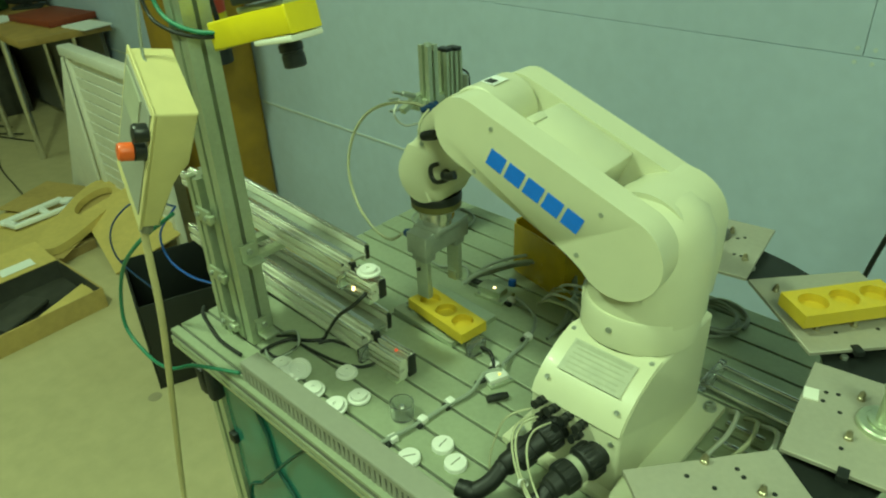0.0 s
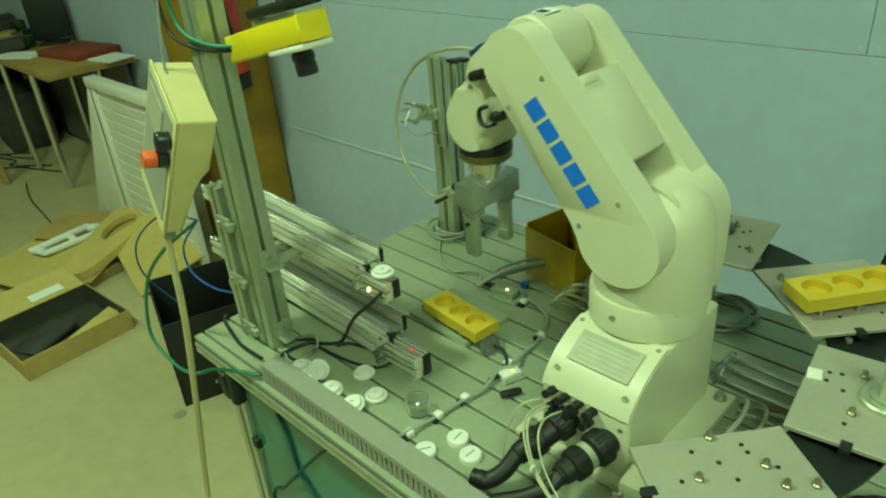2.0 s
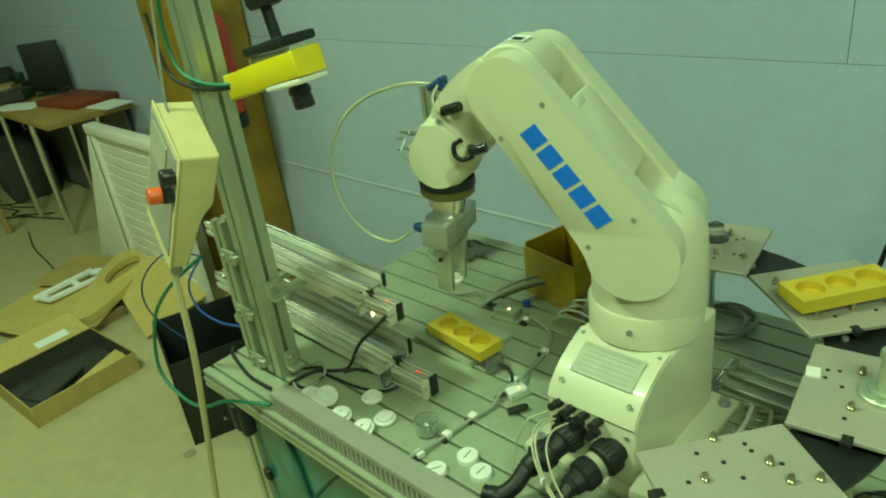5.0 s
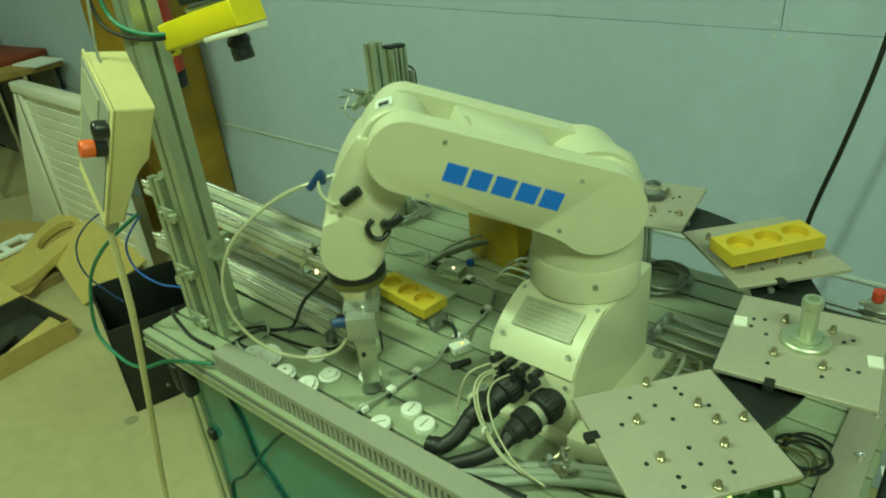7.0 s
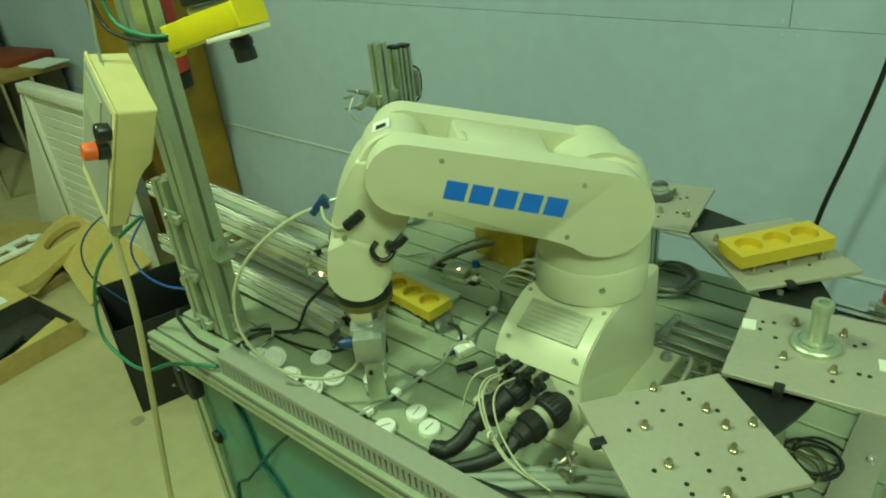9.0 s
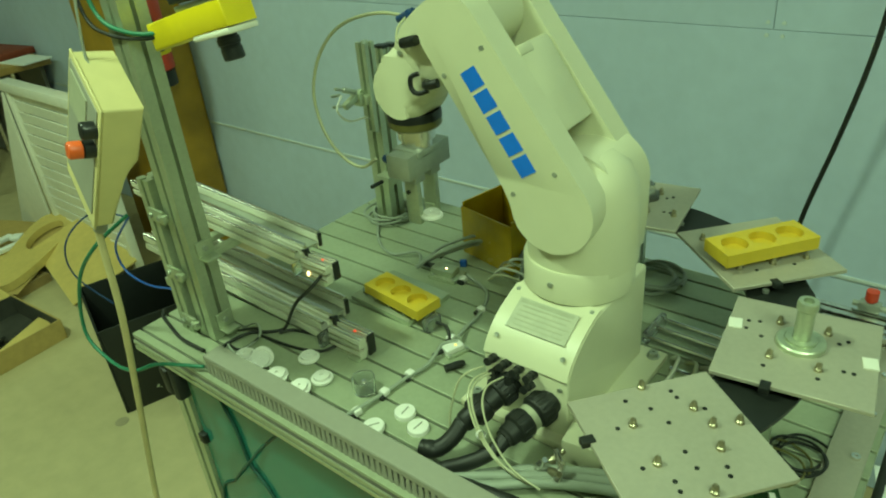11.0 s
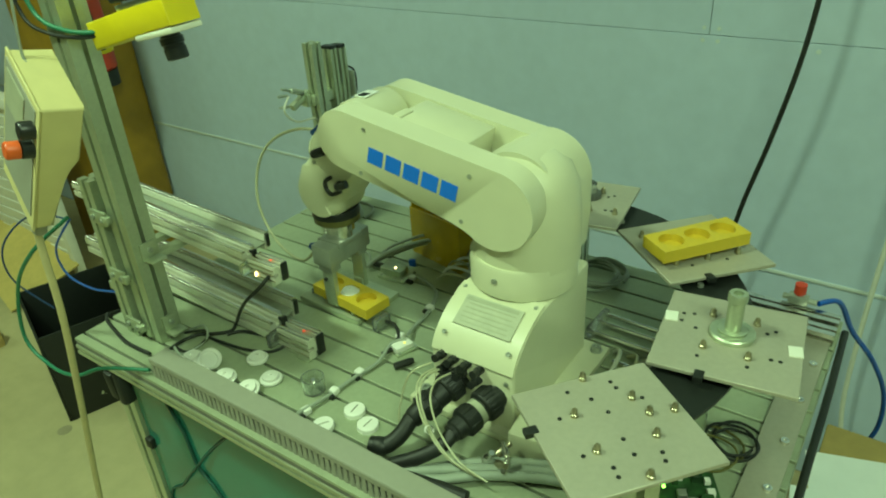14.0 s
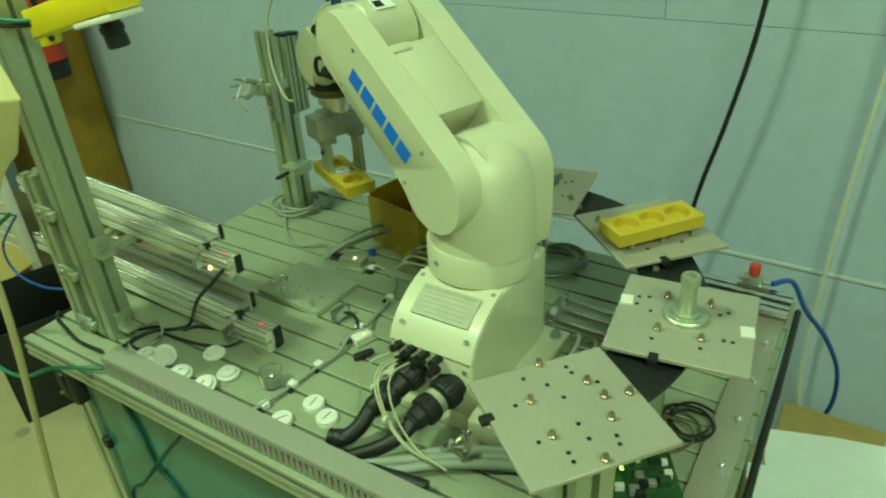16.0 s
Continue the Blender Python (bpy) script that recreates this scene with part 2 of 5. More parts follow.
UPPER_X, LOWER_X = (-8.9, -7.4, -5.0, -2.5, -0.03, 2.44, 3.99), (-8.9, -5.8, -3.3, 1.2, 3.99)
for joints_x, z0, z1 in ((LOWER_X, 0.004, SEAM_Z - 0.0006), (UPPER_X, SEAM_Z + 0.0006, ZC - 0.01)):
    for a, b in zip(joints_x, joints_x[1:]):
        part("panel", Mesh().span((a + 0.0004, Y1, z0), (b - 0.0004, Y1 + 0.018, z1), 0.0006, 1), WALL, wall_back)
for x in UPPER_X[2:6]:
    for dx in (-0.012, 0.02):
        for dz in (-0.012, 0.015):
            part("screw_head", Mesh().turned([(0.0045, 0), (0.0045, 0.0015), (0, 0.002)], pose(x + dx, Y1, SEAM_Z + dz, 90), 10), TRIMPAINT, wall_back)
for x in (0.16, 0.19):
    part("screw_head", Mesh().turned([(0.005, 0), (0.005, 0.0015), (0, 0.002)], pose(x, Y1, SEAM_Z - 0.016, 90), 10), TRIMPAINT, wall_back)
tagged(part("wall_trim", Mesh().span((-4.2, Y1 - 0.004, TRIM_Z - 0.005), (3.9, Y1 - 0.0005, TRIM_Z + 0.005), 0.0015), TRIMPAINT), "thin pale cable strip along the wall", "trim", kind="structure")

# ---- the bench with its slotted plate ----
TX0, TX1, TY0, TY1 = -0.645, 0.372, -0.222, 0.425
bench = thing("workbench", "aluminium profile workbench with slotted top and green glass sides", "workbench", pose(0, 0, 0))
# slab under the planks, coloured dark for the shade in the slots
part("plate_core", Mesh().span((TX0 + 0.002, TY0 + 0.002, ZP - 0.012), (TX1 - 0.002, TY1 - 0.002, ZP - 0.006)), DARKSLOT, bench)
edges = [TY0] + [-0.2035 + 0.0495 * k for k in range(13)] + [TY1]
for a, b in zip(edges, edges[1:]):
    if b - a > 0.005:
        part("plank", Mesh().span((TX0, a + 0.0022, ZP - 0.0058), (TX1, b - 0.0022, ZP), 0.0008, 1), PLATE, bench)


def rail_x(x0, x1, y, z, w, d, mat_=ALU, parent=bench, name="rail"):
    return part(name, Mesh().outline(channel(w, d, 0.005), x1 - x0, pose((x0 + x1) / 2, y, z, 0, 0, 90)), mat_, parent)


def rail_y(y0, y1, x, z, w, d, mat_=ALU, parent=bench, name="rail"):
    return part(name, Mesh().outline(channel(w, d, 0.010), y1 - y0, pose(x, (y0 + y1) / 2, z)), mat_, parent)


def rail_z(z0, z1, x, y, w, d, mat_=ALU, parent=bench, name="post"):
    return part(name, Mesh().outline(channel(w, d, 0.010), z1 - z0, pose(x, y, (z0 + z1) / 2, 90)), mat_, parent)


FZ = ZP - 0.0215
rail_x(TX0, TX1, TY0 + 0.020, FZ, 0.04, 0.018)
rail_x(TX0, TX1, TY1 - 0.020, FZ, 0.04, 0.018)
rail_y(TY0 + 0.041, TY1 - 0.041, TX0 + 0.020, FZ, 0.04, 0.018)
rail_y(TY0 + 0.041, TY1 - 0.041, TX1 - 0.020, FZ, 0.04, 0.018)
LX0, LX1, LY0, LY1 = TX0 + 0.035, TX1 - 0.035, TY0 + 0.053, TY1 - 0.053
for x in (LX0, LX1):
    for y in (LY0, LY1):
        rail_z(0.03, FZ - 0.0095, x, y, 0.042, 0.042, name="leg")
        part("foot", Mesh().turned([(0, 0), (0.026, 0), (0.026, 0.012), (0.01, 0.018), (0.01, 0.03), (0, 0.03)], pose(x, y, 0)), RUBBER, bench)
for y in (LY0, LY1):
    rail_x(LX0 + 0.022, LX1 - 0.022, y, 0.12, 0.03, 0.03)
part("glass_panel", Mesh().span((LX0 + 0.0215, LY0 - 0.014, 0.137), (LX1 - 0.0215, LY0 - 0.008, FZ - 0.0105)), TEAL, bench, "dark green glass panel")
part("glass_panel", Mesh().span((LX1 + 0.008, LY0 + 0.0215, 0.137), (LX1 + 0.014, LY1 - 0.0215, FZ - 0.0105)), TEAL, bench, "dark green glass panel")
part("shelf_board", Mesh().span((LX0 + 0.03, LY0 + 0.018, 0.137), (LX1 - 0.03, LY1 - 0.018, 0.15)), GREY, bench)
for z in (0.16, 0.62):
    part("panel_clip", Mesh().box((0.018, 0.012, 0.022), pose(LX0 + 0.026, LY0 - 0.018, z), 0.003), BLACK, bench, "black panel clip")
part("corner_bracket", Mesh().box((0.05, 0.022, 0.018), pose(TX0 + 0.072, TY0 + 0.018, FZ - 0.020), 0.004).box((0.022, 0.022, 0.06), pose(TX0 + 0.060, TY0 + 0.014, FZ - 0.055, 4, 6), 0.005).box((0.020, 0.022, 0.06), pose(TX0 + 0.090, TY0 + 0.012, FZ - 0.048, -4, -8), 0.005), BLACK, bench, "black plastic clamp")

# wiring duct along the front edge: a lid on a comb of teeth
DX0, DX1, DYF, DYB = -0.441, 0.372, -0.212, -0.183
duct = thing("wiring_duct", "grey slotted plastic wiring duct with closed lid", "cable duct", pose(DX0, DYF, ZP))
part("lid", Mesh().span((0, -0.001, 0.0335), (DX1 - DX0, DYB - DYF + 0.001, 0.036), 0.001, 1).span((0, -0.001, 0.0265), (DX1 - DX0, 0.0006, 0.0335)).span((0, DYB - DYF - 0.0006, 0.0265), (DX1 - DX0, DYB - DYF + 0.001, 0.0335)), GREY, duct, "flat grey lid with turned-down lips")
part("trough", Mesh().span((0, 0.0012, 0.0005), (DX1 - DX0, DYB - DYF - 0.0012, 0.0025)).span((0, 0.0012, 0.0025), (DX1 - DX0, 0.0028, 0.006)).span((0, DYB - DYF - 0.0028, 0.0025), (DX1 - DX0, DYB - DYF - 0.0012, 0.033)), GREY, duct)
part("wire_bundle", Mesh().tube([(0.01, 0.014, 0.010), (0.2, 0.016, 0.013), (0.5, 0.013, 0.010), (0.8, 0.015, 0.012)], 0.006, 8).tube([(0.01, 0.02, 0.016), (0.3, 0.018, 0.02), (0.8, 0.02, 0.018)], 0.004, 8), RUBBER, duct, "dark wires inside the duct")
tooth = None
PITCH = 0.0096
n_teeth = int((DX1 - DX0) / PITCH)
for i in range(n_teeth):
    p = pose(0.003 + i * PITCH, 0.0010, 0.0166)
    if tooth is None:
        tooth = part("tooth", Mesh().box((0.0060, 0.0016, 0.0332)), GREY, duct, m=p)
    else:
        again(tooth, p)

# ---- the robot ----
RX, RY = 0.0101, 0.0888
ZJ, LU, LF, LO = 0.2808, 0.240, 0.150, 0.006
robot = thing("robot_arm", "cream five-axis industrial robot arm bolted to the slotted plate", "robot", pose(RX, RY, ZP))


def bez(a, c, b, n):
    return [tuple((1 - t) ** 2 * np.array(a) + 2 * t * (1 - t) * np.array(c) + t * t * np.array(b)) for t in np.linspace(0, 1, n)]


BW = 0.061
base_out = [(-0.133, 0.008), (-0.133, 0.098)] + bez((-0.131, 0.102), (-0.115, 0.138), (-0.05, 0.154), 9) + [(0.072, 0.154), (0.072, 0.008)]
base = part("base", Mesh().outline(base_out, 2 * BW, pose(0, 0, 0, 0, 0, 90), 0.004), CREAM, robot)
cover_out = bez((-0.1355, 0.0995), (-0.118, 0.1405), (-0.0535, 0.1568), 9)
inner = [(x + 0.0022, z - 0.0022) for x, z in reversed(cover_out)]
cover = part("cover_plate", Mesh().outline(cover_out + inner, 2 * BW - 0.003, pose(0, 0, 0, 0, 0, 90), 0.0006, 1), CREAM, robot, "curved cream cover plate")
part("foot_plate", Mesh().box((0.19, 0.235, 0.012), pose(0, -0.03, 0.006), 0.003), CREAM, robot)
for x in (-0.08, 0.08):
    for y in (-0.128, 0.07):
        part("bolt", Mesh().turned([(0.009, 0), (0.009, 0.001), (0.0065, 0.001), (0.0065, 0.008), (0.003, 0.008), (0.003, 0.005), (0, 0.005)], pose(x, y, 0.012), 16), STEEL, robot)
# printed label on the slanted cover, its writing as bars
LM = pose(0.002, -0.0935, 0.1413, 29, 0, 0)
label = part("label_plate", Mesh().box((0.083, 0.043, 0.0008), LM @ pose(0, 0, 0.0018), 0.0003, 1), LABEL, robot, "printed data label")
for i in range(6):
    part("print_bar", Mesh().box((0.075 if i % 3 == 0 else 0.068, 0.0018 if i else 0.005, 0.0003), LM @ pose(-0.001 + 0.002 * (i % 2), 0.0172 - i * 0.0066, 0.0024)), LABELBAR, label)
for x, y, z in ((-0.045, -0.124, 0.1225), (0.048, -0.124, 0.1225), (0.052, -0.062, 0.1535), (-0.052, -0.062, 0.1535), (0.05, -0.1335, 0.084), (-0.05, -0.1335, 0.084)):
    rx = 90 if z < 0.1 else (52 if z < 0.13 else 12)
    part("screw", Mesh().turned([(0.003, 0), (0.003, 0.0016), (0.0015, 0.0016), (0, 0.001)], pose(x, y, z, rx), 12), STEEL, robot)

# shoulder: turns on the base
shoulder = part("shoulder", Mesh().turned([(0, 0.1545), (0.068, 0.1545), (0.0705, 0.157), (0.0705, 0.196), (0.0685, 0.199), (0, 0.199)], seg=48), CREAM, robot, "cream swivelling shoulder housing")
yoke_out = [(-0.060, 0.19)] + [(-0.0605, 0.23)] + circle(-0.002, ZJ - 0.002, 0.0585, 176, 20, 18) + [(0.04, ZJ - 0.03), (0.045, 0.19)]
part("yoke", Mesh().outline(yoke_out, 0.096, pose(0, -0.022, 0), 0.008), CREAM, shoulder)
part("back_column", Mesh().turned([(0, 0.19), (0.0700, 0.19), (0.0690, ZJ - 0.03), (0.0655, ZJ + 0.010), (0.055, ZJ + 0.034), (0.034, ZJ + 0.049), (0, ZJ + 0.054)], pose(-0.003, -0.003, 0), seg=40), CREAM, shoulder)
part("screw", Mesh().turned([(0.0036, 0), (0.0036, 0.002), (0, 0.002)], pose(0.004, 0.0702, 0.181, -90), 12), STEEL, shoulder)

# upper arm: two cheeks and a flush cover between them
R2, R3 = 0.052, 0.0405
cheek = circle(0, 0, R2, 84, 293, 24) + bez((0.0225, -0.0468), (0.039, -0.0395), (0.085, -0.0387), 8) + circle(LU - 0.008, 0.0035, R3, -86, 86, 20)
upper = part("upper_arm", Mesh().outline(cheek, 0.038, pose(0, 0.0572, 0), 0.011, 5), CREAM, robot, "cream upper arm with blue maker's mark")
part("far_cheek", Mesh().outline(cheek, 0.038, pose(0, -0.0572, 0), 0.011, 5), CREAM, upper)
part("arm_cover", Mesh().span((0.070, -0.0385, -0.033), (0.181, 0.0385, 0.0455), 0.005), CREAM, upper)
part("arm_floor", Mesh().span((0.03, -0.038, -0.0365), (0.205, 0.038, -0.018), 0.003), CREAM, upper)
part("cover_lug", Mesh().box((0.012, 0.03, 0.006), pose(0.174, 0.024, 0.0448), 0.002), CREAM, upper)
for x, z in ((0.1965, 0.0326), (0.0382, 0.0317), (0.1965, -0.0305), (0.0395, -0.0321)):
    part("screw", Mesh().turned([(0.003, 0), (0.003, 0.001), (0.0015, 0.001), (0, 0.0006)], pose(x, 0.0760, z, -90), 12), STEEL, upper)
# maker's mark: five plain blue blocks
for i in range(5):
    x0 = 0.1862 - i * 0.0281
    part("mark_block", Mesh().outline([(x0, 0.0125), (x0 - 0.0235, 0.0125), (x0 - 0.0225, -0.0095), (x0 + 0.001, -0.0095)], 0.0006, pose(0, 0.0764, 0)), BLUE, upper, "plain blue block of the maker's mark")

# forearm: barrel at the elbow and an egg-shaped housing over the wrist
fore = part("forearm", Mesh().turned([(0, -0.036), (0.039, -0.036), (0.0415, -0.0335), (0.0415, 0.0335), (0.039, 0.036), (0, 0.036)], pose(0, 0, 0, 90), seg=40), CREAM, robot, "cream forearm with rounded wrist housing")
egg = circle(0.145, 0.006, 0.037, -80, 80, 18) + [(0.122, 0.0485), (0.104, 0.0500), (0.090, 0.044), (0.090, -0.029), (0.108, -0.0325)]
part("wrist_housing", Mesh().outline(egg, 0.077, Matrix(), 0.018, 6), CREAM, fore)
part("barrel", Mesh().turned([(0, -0.037)] + [(0.022 + 0.018 * math.sin(radians(a)), -0.019 - 0.018 * math.cos(radians(a))) for a in range(0, 91, 15)] + [(0.022 + 0.018 * math.cos(radians(a)), 0.019 + 0.018 * math.sin(radians(a))) for a in range(0, 91, 15)] + [(0, 0.037)], pose(0.147, 0, 0.004, 90), seg=44), CREAM, fore)
sleeve = bez((-0.004, 0.0405), (0.03, 0.054), (0.075, 0.0535), 8) + [(0.098, 0.0520), (0.108, 0.0460), (0.108, -0.030), (0.02, -0.036), (-0.004, -0.036)]
part("arm_sleeve", Mesh().outline(sleeve, 0.074, Matrix(), 0.010, 4), CREAM, fore)
part("sticker", Mesh().box((0.020, 0.030, 0.0006), pose(-0.0330, 0.004, 0.0262, 0, -52, 0)), PAPER, fore, "small white sticker")
part("sticker_print", Mesh().box((0.012, 0.013, 0.0004), pose(-0.0336, 0.010, 0.0267, 0, -52, 0)), BLACK, fore)
part("screw", Mesh().turned([(0.0034, 0), (0.0034, 0.0012), (0, 0.0012)], pose(0.100, 0.0375, 0.034, -90), 12), STEEL, fore)
# two black elbow fittings on the side
f1 = part("air_fitting", Mesh().tube([(0.081, 0.0455, 0.036), (0.071, 0.0465, 0.030), (0.059, 0.0475, 0.0235)], 0.0062, 14).turned([(0.0042, -0.010), (0.0042, 0.006)], pose(0.078, 0.042, 0.0335, 90), 12), PORT, fore, "black push-in air fitting")
for k in range(3):
    q = 0.2 + 0.3 * k
    part("grip_ring", Mesh().turned([(0.0060, -0.001), (0.0068, -0.001), (0.0068, 0.001), (0.0060, 0.001)], Matrix.Translation((0.081 - 0.022 * q, 0.0455 + 0.002 * q, 0.036 - 0.0125 * q)) @ Vector((-0.022, 0.002, -0.0125)).to_track_quat("Z", "Y").to_matrix().to_4x4(), 14), PORT, f1)
part("link_tube", Mesh().tube([(0.084, 0.004, 0.068), (0.090, 0.022, 0.061), (0.089, 0.040, 0.046), (0.082, 0.0455, 0.037)], 0.0018, 8), TUBE, fore, "thin clear air tube")
f2 = part("air_fitting", Mesh().tube([(0.094, 0.039, -0.018), (0.090, 0.048, -0.021), (0.082, 0.052, -0.026), (0.072, 0.050, -0.031)], 0.0058, 12).tube([(0.098, 0.041, -0.026), (0.109, 0.048, -0.020), (0.111, 0.048, -0.009), (0.102, 0.047, 0.000), (0.092, 0.042, -0.003)], 0.0032, 10), PORT, fore, "black push-in air fitting")
part("blue_fitting", Mesh().box((0.015, 0.011, 0.011), pose(0.080, 0.0, 0.066, 0, 30, 0), 0.002).turned([(0, -0.014), (0.005, -0.014), (0.005, 0.014), (0, 0.014)], pose(0.085, 0, 0.071, 0, 70, 0), 10), NAVY, fore, "blue air fitting")
part("fitting_stem", Mesh().turned([(0.003, -0.016), (0.003, 0.018), (0.0025, 0.026)], pose(0.066, 0, 0.046, 0, 40, 0), 10), STEEL, fore)
part("air_hose", Mesh().tube([(0.089, 0, 0.074), (0.118, -0.002, 0.103), (0.166, -0.006, 0.132), (0.218, -0.010, 0.147), (0.270, -0.008, 0.141), (0.312, 0.0, 0.112), (0.336, 0.006, 0.064), (0.332, 0.012, 0.015), (0.304, 0.020, -0.020), (0.262, 0.027, -0.030)], 0.0024, 10), TUBE, fore, "yellowish clear air hose")

# wrist flange and gripper, built along x from the wrist axis
wrist = part("wrist_flange", Mesh().turned([(0, 0.030), (0.036, 0.030), (0.0375, 0.033), (0.0375, 0.042), (0, 0.042)], pose(0, 0, 0, 0, 90, 0), 36), PORT, robot, "dark ring at the wrist")
part("collar", Mesh().turned([(0, 0.041), (0.0368, 0.041), (0.0368, 0.051), (0.034, 0.054), (0, 0.054)], pose(0, 0, 0, 0, 90, 0), 36), OLIVE, wrist, "olive metal collar")
part("coupling", Mesh().turned([(0, 0.052), (0.026, 0.052), (0.026, 0.070), (0.022, 0.072), (0.022, 0.084), (0, 0.084)], pose(0, 0, 0, 0, 90, 0), 28), SHINY, wrist, "bright turned coupling")
grip = part("gripper", Mesh().box((0.034, 0.096, 0.038), pose(0.100, 0, 0), 0.002).box((0.010, 0.056, 0.046), pose(0.086, 0, 0), 0.002), STEEL, robot, "grey parallel gripper with two flat fingers")
part("nozzle", Mesh().turned([(0.007, 0), (0.007, 0.014), (0.005, 0.02)], pose(0.098, 0.03, 0.018), 12), NAVY, grip)
fingers = []
for side_ in (-1, 1):
    fg = part("finger", Mesh().box((0.068, 0.009, 0.023), pose(0.160, side_ * 0.004, 0), 0.001).box((0.016, 0.012, 0.018), pose(0.187, side_ * 0.0015, 0), 0.001), ALU, grip, "flat aluminium finger")
    part("jaw", Mesh().box((0.014, 0.022, 0.028), pose(0.123, side_ * 0.0015, 0), 0.002), STEEL, fg)
    for dx in (-0.012, 0.008):
        part("bolt", Mesh().turned([(0.003, -0.001), (0.003, 0.003), (0.0015, 0.003), (0, 0.0015)], pose(0.137 + dx, side_ * 0.0087, 0.004, -90 * side_), 10), PORT, fg)
    fingers.append((side_, fg))
part("gripper_port", Mesh().box((0.010, 0.012, 0.003), pose(0.102, 0.012, 0.0198), 0.001).box((0.010, 0.012, 0.003), pose(0.102, -0.022, 0.0198), 0.001), PORT, grip)

# plugs and cables at the back of the base
def plug(foot, tip, r, name_label):
    """A round connector along the line from foot to tip: a broad ribbed nut, a waist, a ribbed back shell and a gland."""
    a, b = Vector(foot), Vector(tip)
    M = Matrix.Translation(a) @ (b - a).to_track_quat("Z", "Y").to_matrix().to_4x4()
    n = (b - a).length
    pg = part("plug", Mesh().turned([(0, -0.004), (r * 0.8, -0.004), (r * 0.8, 0.004), (r, 0.006), (r, 0.024), (r * 0.93, 0.026), (r * 0.80, 0.027), (r * 0.80, n * 0.50), (r * 0.9, n * 0.52), (r * 0.9, n * 0.74), (r * 0.72, n * 0.77), (r * 0.66, n * 0.92), (r * 0.55, n * 0.95), (r * 0.55, n), (0, n)], M, 30), RUBBER, robot, name_label)
    for k in range(22):
        t = 2 * math.pi * k / 22
        part("rib", Mesh().box((0.0032, 0.0022, 0.016), M @ pose(r * math.cos(t), r * math.sin(t), 0.015, 0, 0, math.degrees(t) + 90), 0.0005, 1), RUBBER, pg)
        if k % 2:
            part("rib", Mesh().box((0.0036, 0.002, n * 0.19), M @ pose(r * 0.9 * math.cos(t), r * 0.9 * math.sin(t), n * 0.63, 0, 0, math.degrees(t) + 90), 0.0005, 1), RUBBER, pg)
    return pg, M


plug_a, MA = plug((-0.020, -0.132, 0.064), (-0.046, -0.210, 0.038), 0.0195, "black threaded round connector")
plug_b, MB = plug((0.034, -0.132, 0.058), (0.016, -0.206, 0.046), 0.0205, "black threaded round connector")
part("label_band", Mesh().turned([(0.0166, 0.030), (0.0169, 0.030), (0.0169, 0.038), (0.0166, 0.038)], MB, 30), LABEL, plug_b, "pale label band")
part("cable_elbow", Mesh().tube([(-0.045, -0.207, 0.039), (-0.048, -0.222, 0.028), (-0.055, -0.235, 0.020), (-0.064, -0.244, 0.017), (-0.078, -0.248, 0.017)], 0.0105, 14).turned([(0.0105, 0), (0.0115, 0.002), (0.0115, 0.012), (0.0085, 0.017), (0, 0.018)], pose(-0.072, -0.2465, 0.017, 90, 0, 108), 16), RUBBER, robot, "thick black cable end")
part("power_cable", Mesh().tube([(0.017, -0.202, 0.047), (0.014, -0.216, 0.040), (0.004, -0.231, 0.033), (-0.010, -0.244, 0.026), (-0.030, -0.256, 0.017), (-0.040, -0.262, 0.011)], 0.0092, 14), RUBBER, robot, "thick black cable")
part("power_cable", Mesh().tube([(-0.046, -0.262, 0.011), (-0.028, -0.264, 0.011), (0.000, -0.262, 0.012), (0.030, -0.255, 0.010), (0.065, -0.250, 0.009)], 0.0085, 14), RUBBER, robot, "thick black cable")
for i, (x, z) in enumerate(((-0.042, 0.096), (-0.024, 0.095), (-0.005, 0.094), (0.014, 0.093), (-0.036, 0.081), (-0.012, 0.078), (0.010, 0.075))):
    part("air_port", Mesh().turned([(0, -0.006), (0.0058, -0.006), (0.0058, 0.006), (0.0042, 0.007), (0.0042, 0.013), (0.0052, 0.014), (0.0052, 0.017), (0, 0.017)], pose(x, -0.136, z, 78, 0, 0), 14), PORT, robot, "small black air fitting")
for i, (x, w, m) in enumerate(((-0.036, 0.0015, TUBE), (-0.041, 0.0014, TUBE), (-0.020, 0.0013, TUBE))):
    part("air_tube", Mesh().tube([(x, -0.150, 0.084), (x - 0.004, -0.178, 0.088), (x + 0.004, -0.200, 0.078), (x + 0.030, -0.220, 0.058), (x + 0.064, -0.230, 0.036), (x + 0.098, -0.226, 0.020)], w, 10), m, robot, "clear air tube")
part("air_tube", Mesh().tube([(-0.045, -0.155, 0.094), (-0.066, -0.176, 0.08), (-0.076, -0.19, 0.03), (-0.07, -0.2, 0.004)], 0.0014, 10), TUBE, robot, "clear air tube")
part("cable_tie", Mesh().turned([(0.0055, -0.003), (0.0055, 0.003)], pose(-0.004, -0.222, 0.056, 0, 60, -20), 10), WHITE, robot)

# ---- pallet stations round the robot ----
PZ = 1.013  # top of the pallets


